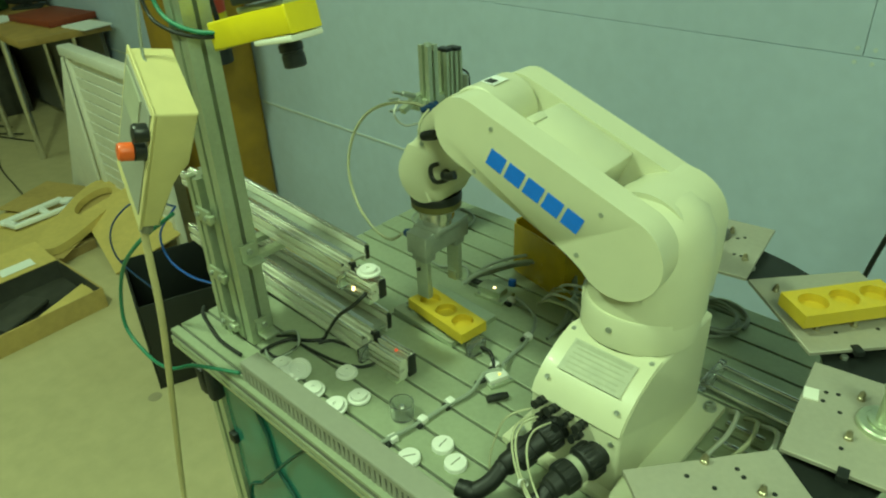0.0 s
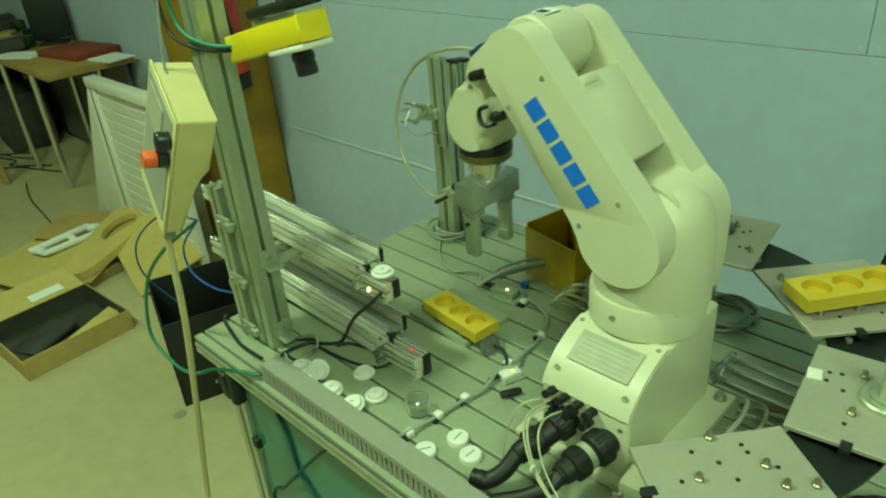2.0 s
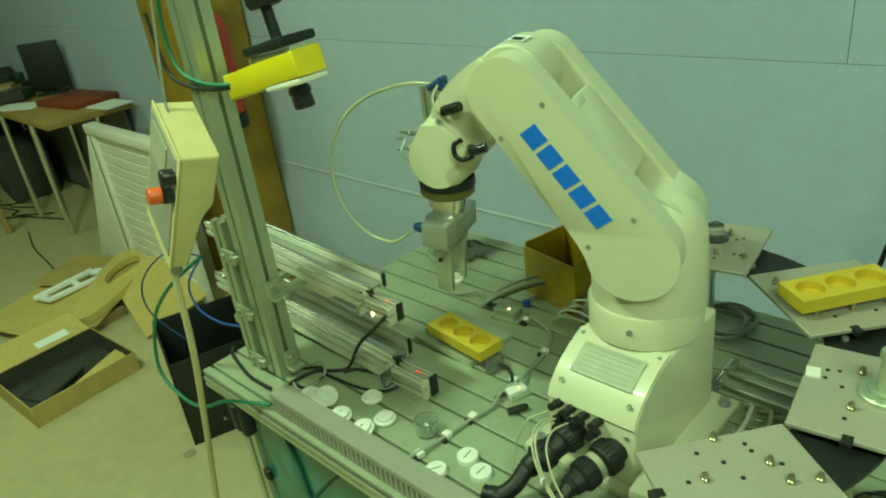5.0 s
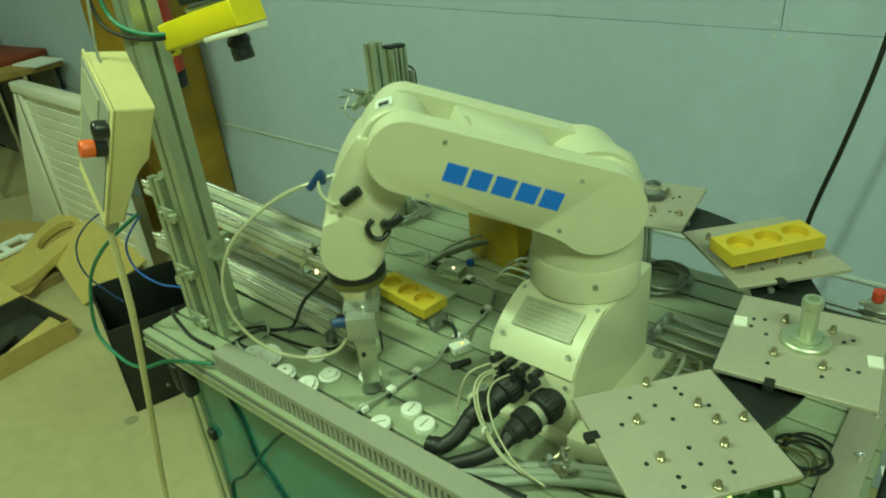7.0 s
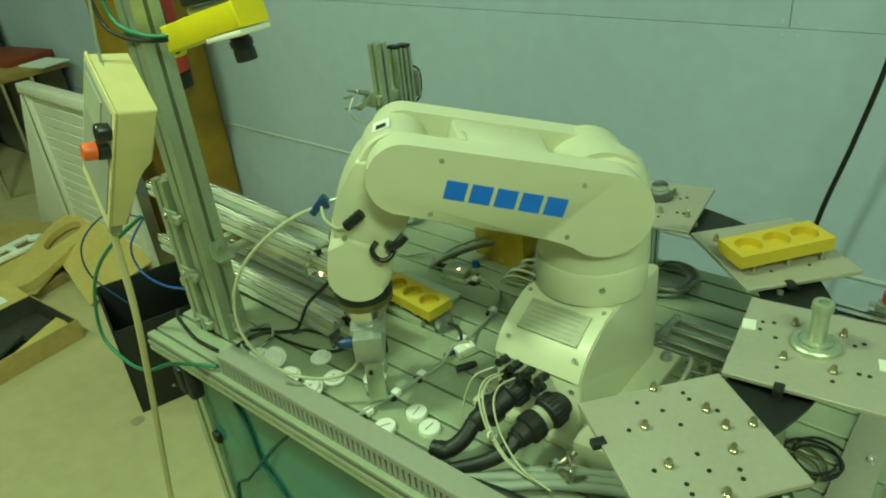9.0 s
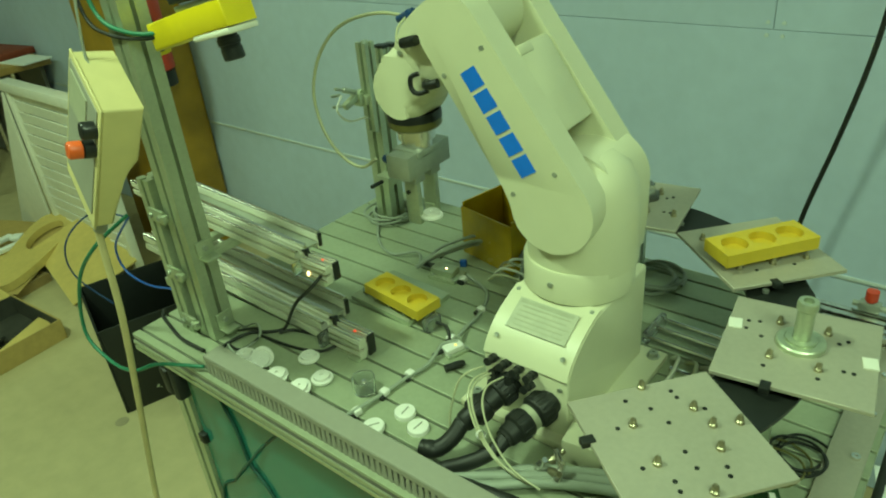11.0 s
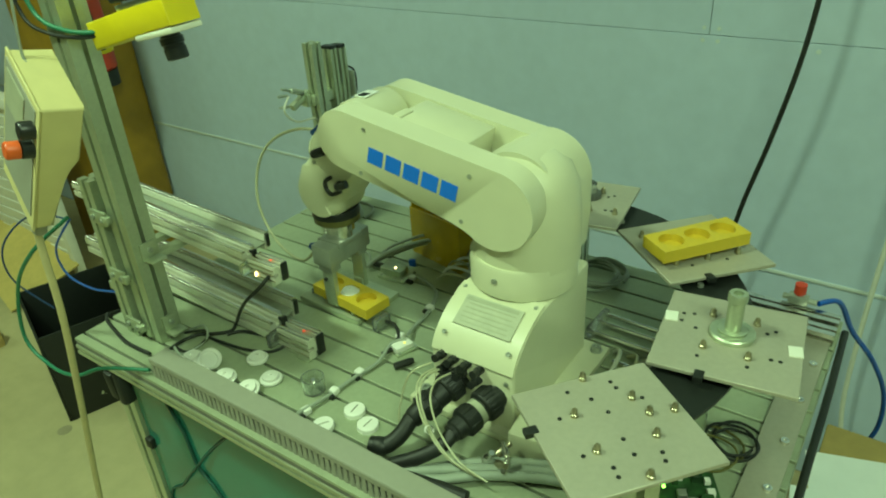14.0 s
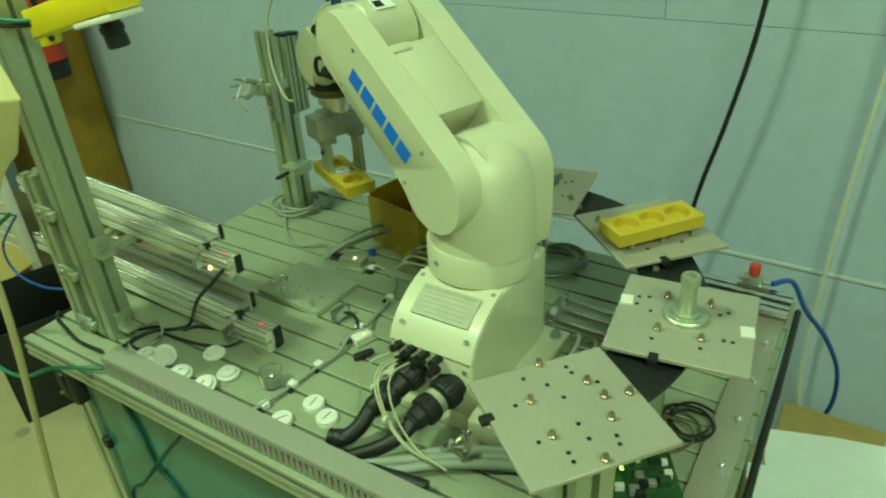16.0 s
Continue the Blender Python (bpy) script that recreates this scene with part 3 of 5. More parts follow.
def pallet(name_label, cx, cy, yaw, studs, holes, sx=0.035):
    p = thing("pallet", name_label, "pallet plate", pose(cx, cy, PZ, 0, 0, yaw), "pallets round the robot")
    part("plate", Mesh().box((0.148, 0.15, 0.005), pose(0, 0, -0.0025), 0.0007, 1), PALLET, p)
    for x, y in holes:
        part("hole", Mesh().turned([(0.0023, -0.001), (0.0023, 0.0004), (0, 0.0005)], pose(x, y, 0.0002), 10), BLACK, p)
    for x, y in studs:
        part("stud", Mesh().turned([(0, 0), (0.0042, 0), (0.0042, 0.003), (0.003, 0.004), (0.003, 0.008), (0.0012, 0.0105), (0, 0.0105)], pose(x, y, 0), 12), BRASS, p, "brass locating stud")
    part("clip", Mesh().box((0.010, 0.014, 0.007), pose(-0.02, -0.076, -0.002), 0.001), BLACK, p)
    part("stem", Mesh().outline(channel(0.04, 0.04), PZ - 0.014 - ZP, pose(sx, 0, -(PZ - 0.014 - ZP) / 2 - 0.0095, 90)), ALU, p)
    part("flange", Mesh().box((0.09, 0.09, 0.0045), pose(sx * 0.7, 0, -0.0072)), BLACK, p)
    return p


HOLES = [(-0.057, -0.021), (-0.04, -0.003), (-0.025, -0.044), (-0.018, 0.004), (-0.025, 0.045), (0.019, 0.0), (0.045, 0.025), (0.047, -0.025), (0.058, -0.026), (0.039, 0.0), (0.055, 0.022), (0.026, -0.044), (-0.057, 0.027), (-0.047, 0.028)]
STUDS = [(-0.024, -0.029), (-0.028, 0.035), (-0.003, 0.04), (0.001, 0.065), (0.025, 0.031), (0.025, -0.03), (0.067, 0.0), (-0.07, 0.002)]
HOLES2 = [(-0.054, 0.029), (-0.043, 0.032), (-0.054, 0.014), (-0.037, 0.005), (-0.027, -0.045), (0.023, -0.045), (0.036, 0.023), (0.044, 0.03), (0.044, -0.023), (0.053, -0.023)]
STUDS2 = [(-0.023, 0.037), (0.024, 0.036), (-0.024, -0.028), (0.022, -0.031)]
pal1 = pallet("square grey metal pallet plate with brass studs and bare top", 0.2265, -0.1265, -39, STUDS, HOLES)
pal2 = pallet("square grey metal pallet plate holding an upright bright spindle", 0.281, 0.065, 7.5, STUDS2, HOLES2, -0.03)
for x, y in ((-0.066, 0.018), (0.066, 0.0)):
    part("reflector", Mesh().box((0.014, 0.018, 0.0015), pose(x, y, 0.0008, 0, 0, 8)), PALEWHITE, pal2, "bright foil patch")
pal3 = pallet("square grey metal pallet plate under a yellow parts tray", 0.1825, 0.2465, 48, [(-0.052, 0.045), (-0.045, -0.036), (0.0, -0.036), (0.045, -0.036)], HOLES2[3:8])
pal4 = pallet("square grey metal pallet plate behind the robot", -0.009, 0.307, 8, STUDS2 + [(0.06, -0.03)], HOLES2, -0.01)
tagged(part("clear_spindle", Mesh().turned([(0, 0), (0.02, 0), (0.02, 0.006), (0.012, 0.008), (0.012, 0.022), (0.008, 0.025), (0, 0.025)], pose(-0.005, 0.325, PZ), 24), GLASS), "clear turned plastic spindle standing on a pallet", "spindle")
ring_pts = [(0.228 * math.cos(radians(a)), 0.228 * math.sin(radians(a))) for a in range(-40, 131, 5)] + [(0.305 * math.cos(radians(a)), 0.305 * math.sin(radians(a))) for a in range(130, -41, -5)]
carrier = thing("carrier_ring", "black sheet arc carrying the pallets round the robot", "carrier", pose(0.0, 0.05, PZ - 0.0165))
part("sheet", Mesh().outline(ring_pts, 0.004, pose(0, 0, 0, -90)), BLACK, carrier)
for a in (-25, 30, 75, 115):
    x, y = 0.25 * math.cos(radians(a)), 0.25 * math.sin(radians(a))
    part("bolt", Mesh().turned([(0, 0.002), (0.004, 0.002), (0.004, 0.006), (0, 0.006)], pose(x, y, 0), 10), STEEL, carrier)
spindle = thing("spindle", "bright turned metal spindle standing on a pallet", "spindle", pose(0.281, 0.072, PZ))
part("flange", Mesh().turned([(0, 0), (0.0245, 0), (0.0245, 0.005), (0.023, 0.0065), (0.0175, 0.0065), (0.0175, 0.0058), (0.0155, 0.0058), (0.0155, 0.009), (0, 0.009)], seg=36), ALU, spindle)
stem_prof = [(0.0088, 0.009)]
for i in range(10):
    stem_prof += [(0.0088, 0.011 + i * 0.0034), (0.0084, 0.0122 + i * 0.0034), (0.0088, 0.0134 + i * 0.0034)]
part("shaft", Mesh().turned(stem_prof + [(0.0105, 0.046), (0.0105, 0.053), (0.0095, 0.055), (0.0055, 0.055), (0.005, 0.048), (0, 0.048)], seg=28), ALU, spindle)


def tray(m, label, group="yellow trays"):
    """A flat block with three round wells, cut from an outline with holes."""
    t = thing("parts_tray", label, "parts tray", m, group)
    L, W, H, r = 0.125, 0.046, 0.017, 0.0165
    cx = (-0.039, 0.0, 0.039)
    cell = [-L / 2, -0.0195, 0.0195, L / 2]
    msh = Mesh()
    bm = msh.bm
    for i, c in enumerate(cx):
        x0, x1 = cell[i], cell[i + 1]
        ring, low, outer = [], [], []
        corners = [math.atan2(sy * W / 2, (x1 if sx > 0 else x0) - c) % (2 * math.pi) for sx in (-1, 1) for sy in (-1, 1)]
        angles = sorted([2 * math.pi * k / 24 + math.pi / 24 for k in range(24)] + corners)
        n = len(angles)
        for a in angles:
            ca, sa = math.cos(a), math.sin(a)
            ring.append(bm.verts.new((c + r * ca, r * sa, H)))
            low.append(bm.verts.new((c + r * ca, r * sa, H - 0.010)))
            tx = ((x1 - c) if ca > 0 else (x0 - c)) / ca if abs(ca) > 1e-6 else 1e9
            ty = (W / 2 if sa > 0 else -W / 2) / sa if abs(sa) > 1e-6 else 1e9
            q = min(tx, ty)
            outer.append(bm.verts.new((c + q * ca, q * sa, H)))
        for k in range(n):
            j = (k + 1) % n
            bm.faces.new((ring[k], ring[j], outer[j], outer[k]))
            bm.faces.new((ring[k], low[k], low[j], ring[j]))
        bm.faces.new(low)
    bmesh.ops.remove_doubles(bm, verts=bm.verts, dist=0.0003)
    part("well_plate", msh, YELLOW, t, sharp=30)
    rim = Mesh()
    w = 0.002
    rim.span((-L / 2, -W / 2 - w, 0.0), (L / 2, -W / 2, H)).span((-L / 2, W / 2, 0.0), (L / 2, W / 2 + w, H)).span((-L / 2 - w, -W / 2 - w, 0), (-L / 2, W / 2 + w, H)).span((L / 2, -W / 2 - w, 0), (L / 2 + w, W / 2 + w, H)).span((-L / 2, -W / 2, 0), (L / 2, W / 2, 0.0065))
    part("block", rim, YELLOW, t)
    return t


tray_far = tray(pose(0.19, 0.231, PZ + 0.0107, 0, 0, 52.8), "yellow three-well parts tray resting on pallet studs")
TRAY = (-0.3, 0.07, ZP + 0.022, -7.0)
tray_work = tray(pose(TRAY[0], TRAY[1], TRAY[2], 0, 0, TRAY[3]), "yellow three-well parts tray under the gripper")
nest = thing("tray_nest", "low metal nest that holds the working tray", "fixture", pose(TRAY[0], TRAY[1], ZP, 0, 0, TRAY[3]))
part("bed", Mesh().box((0.136, 0.10, 0.010), pose(-0.030, 0.020, 0.005, 0, 0, 4), 0.001), ALU, nest, "flat aluminium bed plate")
for i in range(6):
    part("bed_screw", Mesh().turned([(0.0028, 0), (0.0028, 0.0012), (0, 0.0012)], pose(-0.074 + 0.018 * i, 0.010, 0.0098), 10), STEEL, nest)
for x in (-0.074, 0.074):
    part("block", Mesh().box((0.012, 0.03, 0.0215), pose(x, -0.004, 0.01075), 0.001), GLASS, nest)
part("sensor_tail", Mesh().tube([(0.08, 0.0, 0.012), (0.10, 0.0, 0.014), (0.118, -0.01, 0.008), (0.124, -0.02, 0.004)], 0.0028, 10), RUBBER, nest)
for i in (-0.05, -0.015, 0.02):
    part("screw", Mesh().turned([(0.003, 0.0098), (0.003, 0.0215), (0, 0.0215)], pose(i, -0.016, 0), 10), STEEL, nest)

# ---- slides ----


def slide(name_label, x, y, z, fall, length, gap, foot, size=1.0, footed=True):
    """A falling chute: a thin far wall, a bed and a broad near profile that ends in a stop; x and y at its low end."""
    s = thing("slide_conveyor", name_label, "slide conveyor", pose(x, y, z, 0, fall, 0) @ Matrix.Scale(size, 4), "slides")
    L = length
    h = gap / 2
    part("guide_profile", Mesh().outline(channel(0.013, 0.030, 0.005), L, pose(-L / 2, h, 0.0, 0, 0, 90)), RAIL, s, "bright slotted guide profile")
    part("guide_rod", Mesh().turned([(0, -L / 2), (0.005, -L / 2), (0.005, L / 2), (0, L / 2)], pose(-L / 2, h, 0.0165, 0, 90, 0), 16), SHINY, s, "bright round guide rod")
    part("end_cap", Mesh().box((0.003, 0.008, 0.026), pose(0.0016, h, 0.003), 0.001), PORT, s)
    part("guide_profile", Mesh().outline(channel(0.030, 0.030, 0.007), L, pose(-L / 2 + 0.012, -h, -0.004, 0, 0, 90)), RAIL, s, "bright slotted guide profile")
    for dy in (-0.011, 0.011):
        part("guide_rod", Mesh().turned([(0, -L / 2), (0.0035, -L / 2), (0.0035, L / 2), (0, L / 2)], pose(-L / 2 + 0.012, -h + dy, 0.0118, 0, 90, 0), 14), SHINY, s, "bright round guide rod")
    part("bed", Mesh().span((-L, -h + 0.0152, -0.004), (0, h - 0.0068, 0.0)), STEEL, s, "worn flat chute bed")
    part("bed_strip", Mesh().span((-L, -0.002, 0.0004), (-0.01, 0.004, 0.0016)), SHINY, s)
    for k, px in enumerate((L * 0.12, L * 0.5, L * 0.86)):
        rise = foot - 0.021 + px * math.tan(radians(fall))
        if footed and rise > 0.006:
            part("support", Mesh().box((0.02, 0.05, rise), pose(-px, 0, -0.02 - rise / 2), 0.001), ALU, s)
    B = pose(0.062, -h - 0.001, 0.021 - foot, 0, -fall, 0)
    part("stop_block", Mesh().outline(channel(0.032, 0.034, 0.006), 0.066, B @ pose(0, 0, 0, 0, 0, 90)), RAIL, s, "bright stop block with black end")
    for k in (-0.0125, -0.006, 0.006, 0.0125):
        part("stop_rib", Mesh().box((0.065, 0.0036, 0.0026), B @ pose(0, k, 0.0180), 0.001), SHINY, s)
    for k in (-0.011, 0.0, 0.011):
        part("stop_rib", Mesh().box((0.065, 0.0026, 0.004), B @ pose(0, -0.0168, k), 0.001), SHINY, s)
    part("stop_face", Mesh().box((0.003, 0.015, 0.035), B @ pose(0.0348, 0.0065, 0.001), 0.001), PORT, s)
    part("stop_foot", Mesh().box((0.022, 0.02, 0.006), B @ pose(0.02, -0.012, -0.0178), 0.001), ALU, s)
    part("bracket", Mesh().box((0.010, 0.03, 0.024), B @ pose(-0.044, -0.012, -0.006), 0.002), GLASS, s)
    part("clip", Mesh().box((0.005, 0.010, 0.016), B @ pose(-0.036, 0.004, 0.018), 0.001), PORT, s)
    part("clip", Mesh().turned([(0.003, -0.006), (0.003, 0.006)], B @ pose(-0.041, 0.004, 0.020, 0, 90, 0), 10), PORT, s)
    part("lead_dot", Mesh().turned([(0.0022, 0), (0.0022, 0.0015), (0, 0.002)], B @ pose(0.010, 0.0, 0.0185), 10), LEDRED, s, "small red indicator")
    if footed:
        part("sensor_lead", Mesh().tube([tuple(B @ Vector(p)) for p in ((-0.02, -0.018, -0.010), (-0.035, -0.036, -0.014), (-0.08, -0.050, -0.0165), (-0.15, -0.058, -0.0165))], 0.0024, 8), RUBBER, s)
    return s


upper_slide = slide("upper bright aluminium slide with black end caps carried by the mast", -0.373, -0.038, 0.9985, 2.7, 0.55, 0.056, 0.029, 0.8, False)
part("indicator", Mesh().turned([(0, 0), (0.0018, 0), (0.0018, 0.005), (0.001, 0.0065), (0, 0.0065)], upper_slide.matrix_basis.inverted() @ pose(-0.336, -0.075, 0.980), 12), LEDWARM, upper_slide, "tiny glowing indicator")
slide("lower bright aluminium slide with black end caps standing on the plate", -0.360, -0.0225, ZP + 0.024, 2.4, 0.50, 0.050, 0.024)

# ---- posts, camera and control box ----
mast = thing("camera_mast", "slotted aluminium mast clamped to the bench corner", "mast", pose(-0.522, -0.135, ZP))
part("post", Mesh().outline(channel(0.04, 0.04, 0.0065), 1.0, pose(0, 0, 0.5, 90)), ALU, mast, "tall slotted aluminium post")
part("post", Mesh().outline(channel(0.03, 0.03, 0.006), 0.27, pose(-0.046, -0.012, 0.135, 90)), ALU, mast, "short slotted aluminium post")
for z in (0.025, 0.115, 0.215):
    cl = part("clamp", Mesh().box((0.036, 0.005, 0.022), pose(-0.030, -0.0275, z), 0.001).box((0.005, 0.024, 0.022), pose(-0.064, -0.012, z), 0.001).box((0.014, 0.010, 0.012), pose(-0.012, -0.028, z), 0.002), ALU, mast, "small aluminium corner bracket")
    for dx in (-0.042, -0.018):
        part("screw", Mesh().turned([(0, 0), (0.0042, 0), (0.0042, 0.004), (0.002, 0.004), (0.002, 0.002), (0, 0.002)], pose(dx, -0.030, z, 90), 12), STEEL, cl)
for z in (0.03, 0.16):
    br = part("angle_bracket", Mesh().box((0.005, 0.026, 0.028), pose(0.0225, 0.002, z), 0.001).box((0.022, 0.026, 0.004), pose(0.034, 0.002, z - 0.012), 0.001), ALU, mast, "small aluminium angle bracket")
    part("screw", Mesh().turned([(0, 0), (0.0042, 0), (0.0042, 0.004), (0.002, 0.004), (0.002, 0.002), (0, 0.002)], pose(0.025, 0.002, z + 0.002, 0, 90), 12), STEEL, br)
for dx, top in ((0.0, 0.142), (-0.046, 0.142)):
    part("cross_arm", Mesh().span((dx - 0.008, 0.012 if dx else 0.0205, top - 0.012), (dx + 0.008, 0.122, top - 0.002), 0.001), ALU, mast, "short aluminium arm under the upper slide")
CAM = pose(-0.402, -0.115, 1.338, 0, -12, 4) @ Matrix.Scale(0.8, 4)
vision = thing("vision_camera", "yellow industrial camera with black lens hung from a bracket", "camera", CAM)
part("body", Mesh().outline([(-0.086, -0.024), (0.02, -0.0165), (0.108, -0.0145), (0.108, 0.024), (0.02, 0.022), (-0.086, 0.018)], 0.058, Matrix(), 0.004), CAMYEL, vision)
part("face", Mesh().box((0.088, 0.058, 0.009), pose(0.062, 0, -0.0205), 0.003), PALEWHITE, vision)
part("top_plate", Mesh().box((0.11, 0.05, 0.008), pose(0.05, 0, 0.026), 0.002), ALU, vision)
part("mount", Mesh().box((0.10, 0.07, 0.014), pose(0.05, 0, 0.04), 0.004).turned([(0.009, 0.04), (0.009, 0.30)], pose(0.05, 0, 0), 16).turned([(0, 0.095), (0.024, 0.095), (0.028, 0.102), (0.028, 0.118), (0.022, 0.124), (0, 0.124)], pose(0.05, 0, 0), 20), BLACK, vision, "black mounting bracket")
part("lens", Mesh().turned([(0.0, -0.062), (0.014, -0.062), (0.0165, -0.06), (0.0165, -0.045), (0.0155, -0.044), (0.0155, -0.04), (0.0175, -0.039), (0.0175, -0.03), (0.015, -0.029), (0.015, -0.022), (0, -0.022)], pose(0.062, 0, 0), 28), PORT, vision, "black lens barrel")
part("bracket_arm", Mesh().span((-0.15, -0.02, 0.29), (0.07, 0.02, 0.33), 0.003), ALU, vision)

BOX = pose(-0.434, -0.227, 1.297, 28.5, 11.1, 78.3)
pend = thing("control_box", "beige emergency-stop control box hanging on a cable", "control box", BOX)
side = [(-0.022, 0.0), (0.024, 0.0), (0.024, -0.080), (0.019, -0.090), (0.005, -0.108), (0.001, -0.190), (-0.022, -0.190)]
part("shell", Mesh().outline(side, 0.112, Matrix(), 0.004, 4), BEIGE, pend)
part("rim", Mesh().box((0.003, 0.116, 0.194), pose(-0.0232, 0, -0.095), 0.001, 1), BEIGE, pend, "raised beige front rim")
part("cable_gland", Mesh().turned([(0, -0.022), (0.009, -0.022), (0.009, -0.004), (0.012, -0.003), (0.012, 0.002), (0, 0.002)], pose(-0.011, -0.040, -0.190), 16), GREY, pend)
part("front_panel", Mesh().box((0.002, 0.100, 0.165), pose(-0.0252, 0, -0.088), 0.0005, 1), GREY, pend, "grey front panel")
part("display", Mesh().box((0.002, 0.060, 0.05), pose(-0.0266, 0.012, -0.040)), LABELBAR, pend, "grey display window")
stop = part("stop_button", Mesh().turned([(0, 0.010), (0.008, 0.010), (0.008, 0.013), (0.0105, 0.014), (0.0105, 0.027), (0.009, 0.029), (0, 0.029)], pose(-0.025, -0.046, -0.062, 0, -90, 0), 24), ORANGE, pend, "orange-red push button")
part("collar", Mesh().turned([(0.0112, 0), (0.0112, 0.0125), (0.008, 0.013)], pose(-0.025, -0.046, -0.062, 0, -90, 0), 24), PORT, stop)
part("key_button", Mesh().turned([(0.0105, 0), (0.0105, 0.014), (0.009, 0.016), (0, 0.016)], pose(-0.025, -0.046, -0.034, 0, -90, 0), 24), PORT, pend, "black button")
part("hanger", Mesh().tube([(-0.01, 0.03, -0.002), (-0.012, 0.05, 0.012), (-0.014, 0.11, 0.1), (-0.016, 0.25, 0.3)], 0.0018, 8), STEEL, pend, "thin steel hanging wire")


def cable(name, label, pts, r, material, category="cable"):
    return tagged(part(name, Mesh().tube(pts, r), material), label, category)


cable("control_cable", "tan cable hanging from the control box to the floor", [tuple(BOX @ Vector((-0.011, -0.040, -0.196))), tuple(BOX @ Vector((-0.012, -0.041, -0.222))), (-0.523, -0.27, 0.96), (-0.580, -0.27, 0.775), (-0.66, -0.27, 0.53), (-0.66, -0.3, 0.3), (-0.68, -0.33, 0.05), (-0.75, -0.42, 0.006)], 0.0052, TANCABLE)

# ---- caps and small parts on the plate ----


def cap(x, y, kind, m=None):
    c = thing("round_cap", "small white round plastic cap lying on the plate" if kind == 0 else "small stepped white plastic cap lying on the plate", "cap", m or pose(x, y, ZP), "white caps")
    r = 0.0145
    if kind == 0:
        part("disc", Mesh().turned([(0, 0), (r, 0), (r, 0.006), (r - 0.001, 0.0072), (0, 0.0074)], seg=28), WHITE, c)
        part("groove", Mesh().box((0.016, 0.0016, 0.0008), pose(0, 0, 0.0076, 0, 0, 20 + 90 * random.random())), GREY, c)
    else:
        part("disc", Mesh().turned([(0, 0), (r * 0.8, 0), (r * 1.12, 0.002), (r * 1.12, 0.005), (r * 0.85, 0.006), (r * 0.8, 0.010), (0.003, 0.010), (0.003, 0.0075), (0, 0.0075)], seg=28), WHITE, c)
    return c


for x, y in ((-0.1355, -0.114), (-0.1024, -0.126), (-0.1525, -0.1573)):
    cap(x, y, 0)
for x, y in ((-0.3377, -0.104), (-0.2844, -0.1264)):
    cap(x, y, 1)
for x, y, z, a, b in ((-0.3847, -0.1494, 0.0165, 70, 40), (-0.3935, -0.1575, 0.004, 22, 10), (-0.3445, -0.1599, 0.002, 10, 80), (-0.292, -0.1612, 0.004, 14, 30), (-0.4254, -0.1558, 0.001, 5, 0)):
    cap(x, y, 1, pose(x, y, ZP + z, a, 0, b))
slide_cap = cap(0, 0, 1, pose(-0.316, -0.061, 1.0085))
slide_cap["label"] = "white round cap waiting at the end of the slide"

# ---- small gear on the plate ----
cup = thing("acrylic_cup", "clear plastic cup standing on the plate", "cup", pose(-0.215, -0.109, ZP))
part("wall", Mesh().turned([(0, 0.001), (0.016, 0.001), (0.0165, 0.024), (0.0145, 0.024), (0.014, 0.004), (0, 0.004)], seg=28), GLASS, cup)
part("knob", Mesh().turned([(0, 0.004), (0.0055, 0.004), (0.0055, 0.016), (0.003, 0.019), (0, 0.019)], seg=16), SHINY, cup)


def sensor(x, y, yaw, led, label, shell=ALU, size=1.0):
    s = thing("sensor_block", label, "sensor", pose(x, y, ZP, 0, 0, yaw) @ Matrix.Scale(size, 4))
    part("foot", Mesh().box((0.056, 0.04, 0.006), pose(0, 0, 0.003), 0.001), ALU, s)
    part("body", Mesh().box((0.044, 0.026, 0.012), pose(-0.004, 0, 0.012), 0.001), shell, s)
    part("eye", Mesh().turned([(0.0021, 0), (0.0021, 0.0015), (0, 0.002)], pose(0.002, -0.003, 0.018), 12), led, s, "lit indicator")
    part("plug", Mesh().turned([(0.005, 0), (0.005, 0.022), (0.003, 0.026)], pose(-0.028, 0.004, 0.011, 0, -90, 0), 12), RUBBER, s)
    for x2 in (-0.02, 0.022):
        part("screw", Mesh().turned([(0.003, 0), (0.003, 0.003), (0, 0.003)], pose(x2, -0.016, 0.006), 10), STEEL, s)
    return s


sensor(-0.304, 0.192, 5, LEDWARM, "small metal sensor block with a glowing eye")
sensor(-0.163, 0.03, 70, LEDYEL, "small pale valve block with a yellow light", WHITE, 0.68)
tagged(part("sensor_barrel", Mesh().turned([(0, 0), (0.0055, 0), (0.0055, 0.024), (0.004, 0.03), (0, 0.03)], pose(-0.145, -0.015, ZP + 0.0058, 0, 90, 60), 14), RUBBER), "black cylindrical sensor plug lying on the plate", "plug")
tagged(part("blue_clip", Mesh().box((0.012, 0.009, 0.012), pose(-0.30, 0.235, ZP + 0.006, 0, 0, 20), 0.001), BLUEHOSE), "small blue hose clip on the plate", "clip")

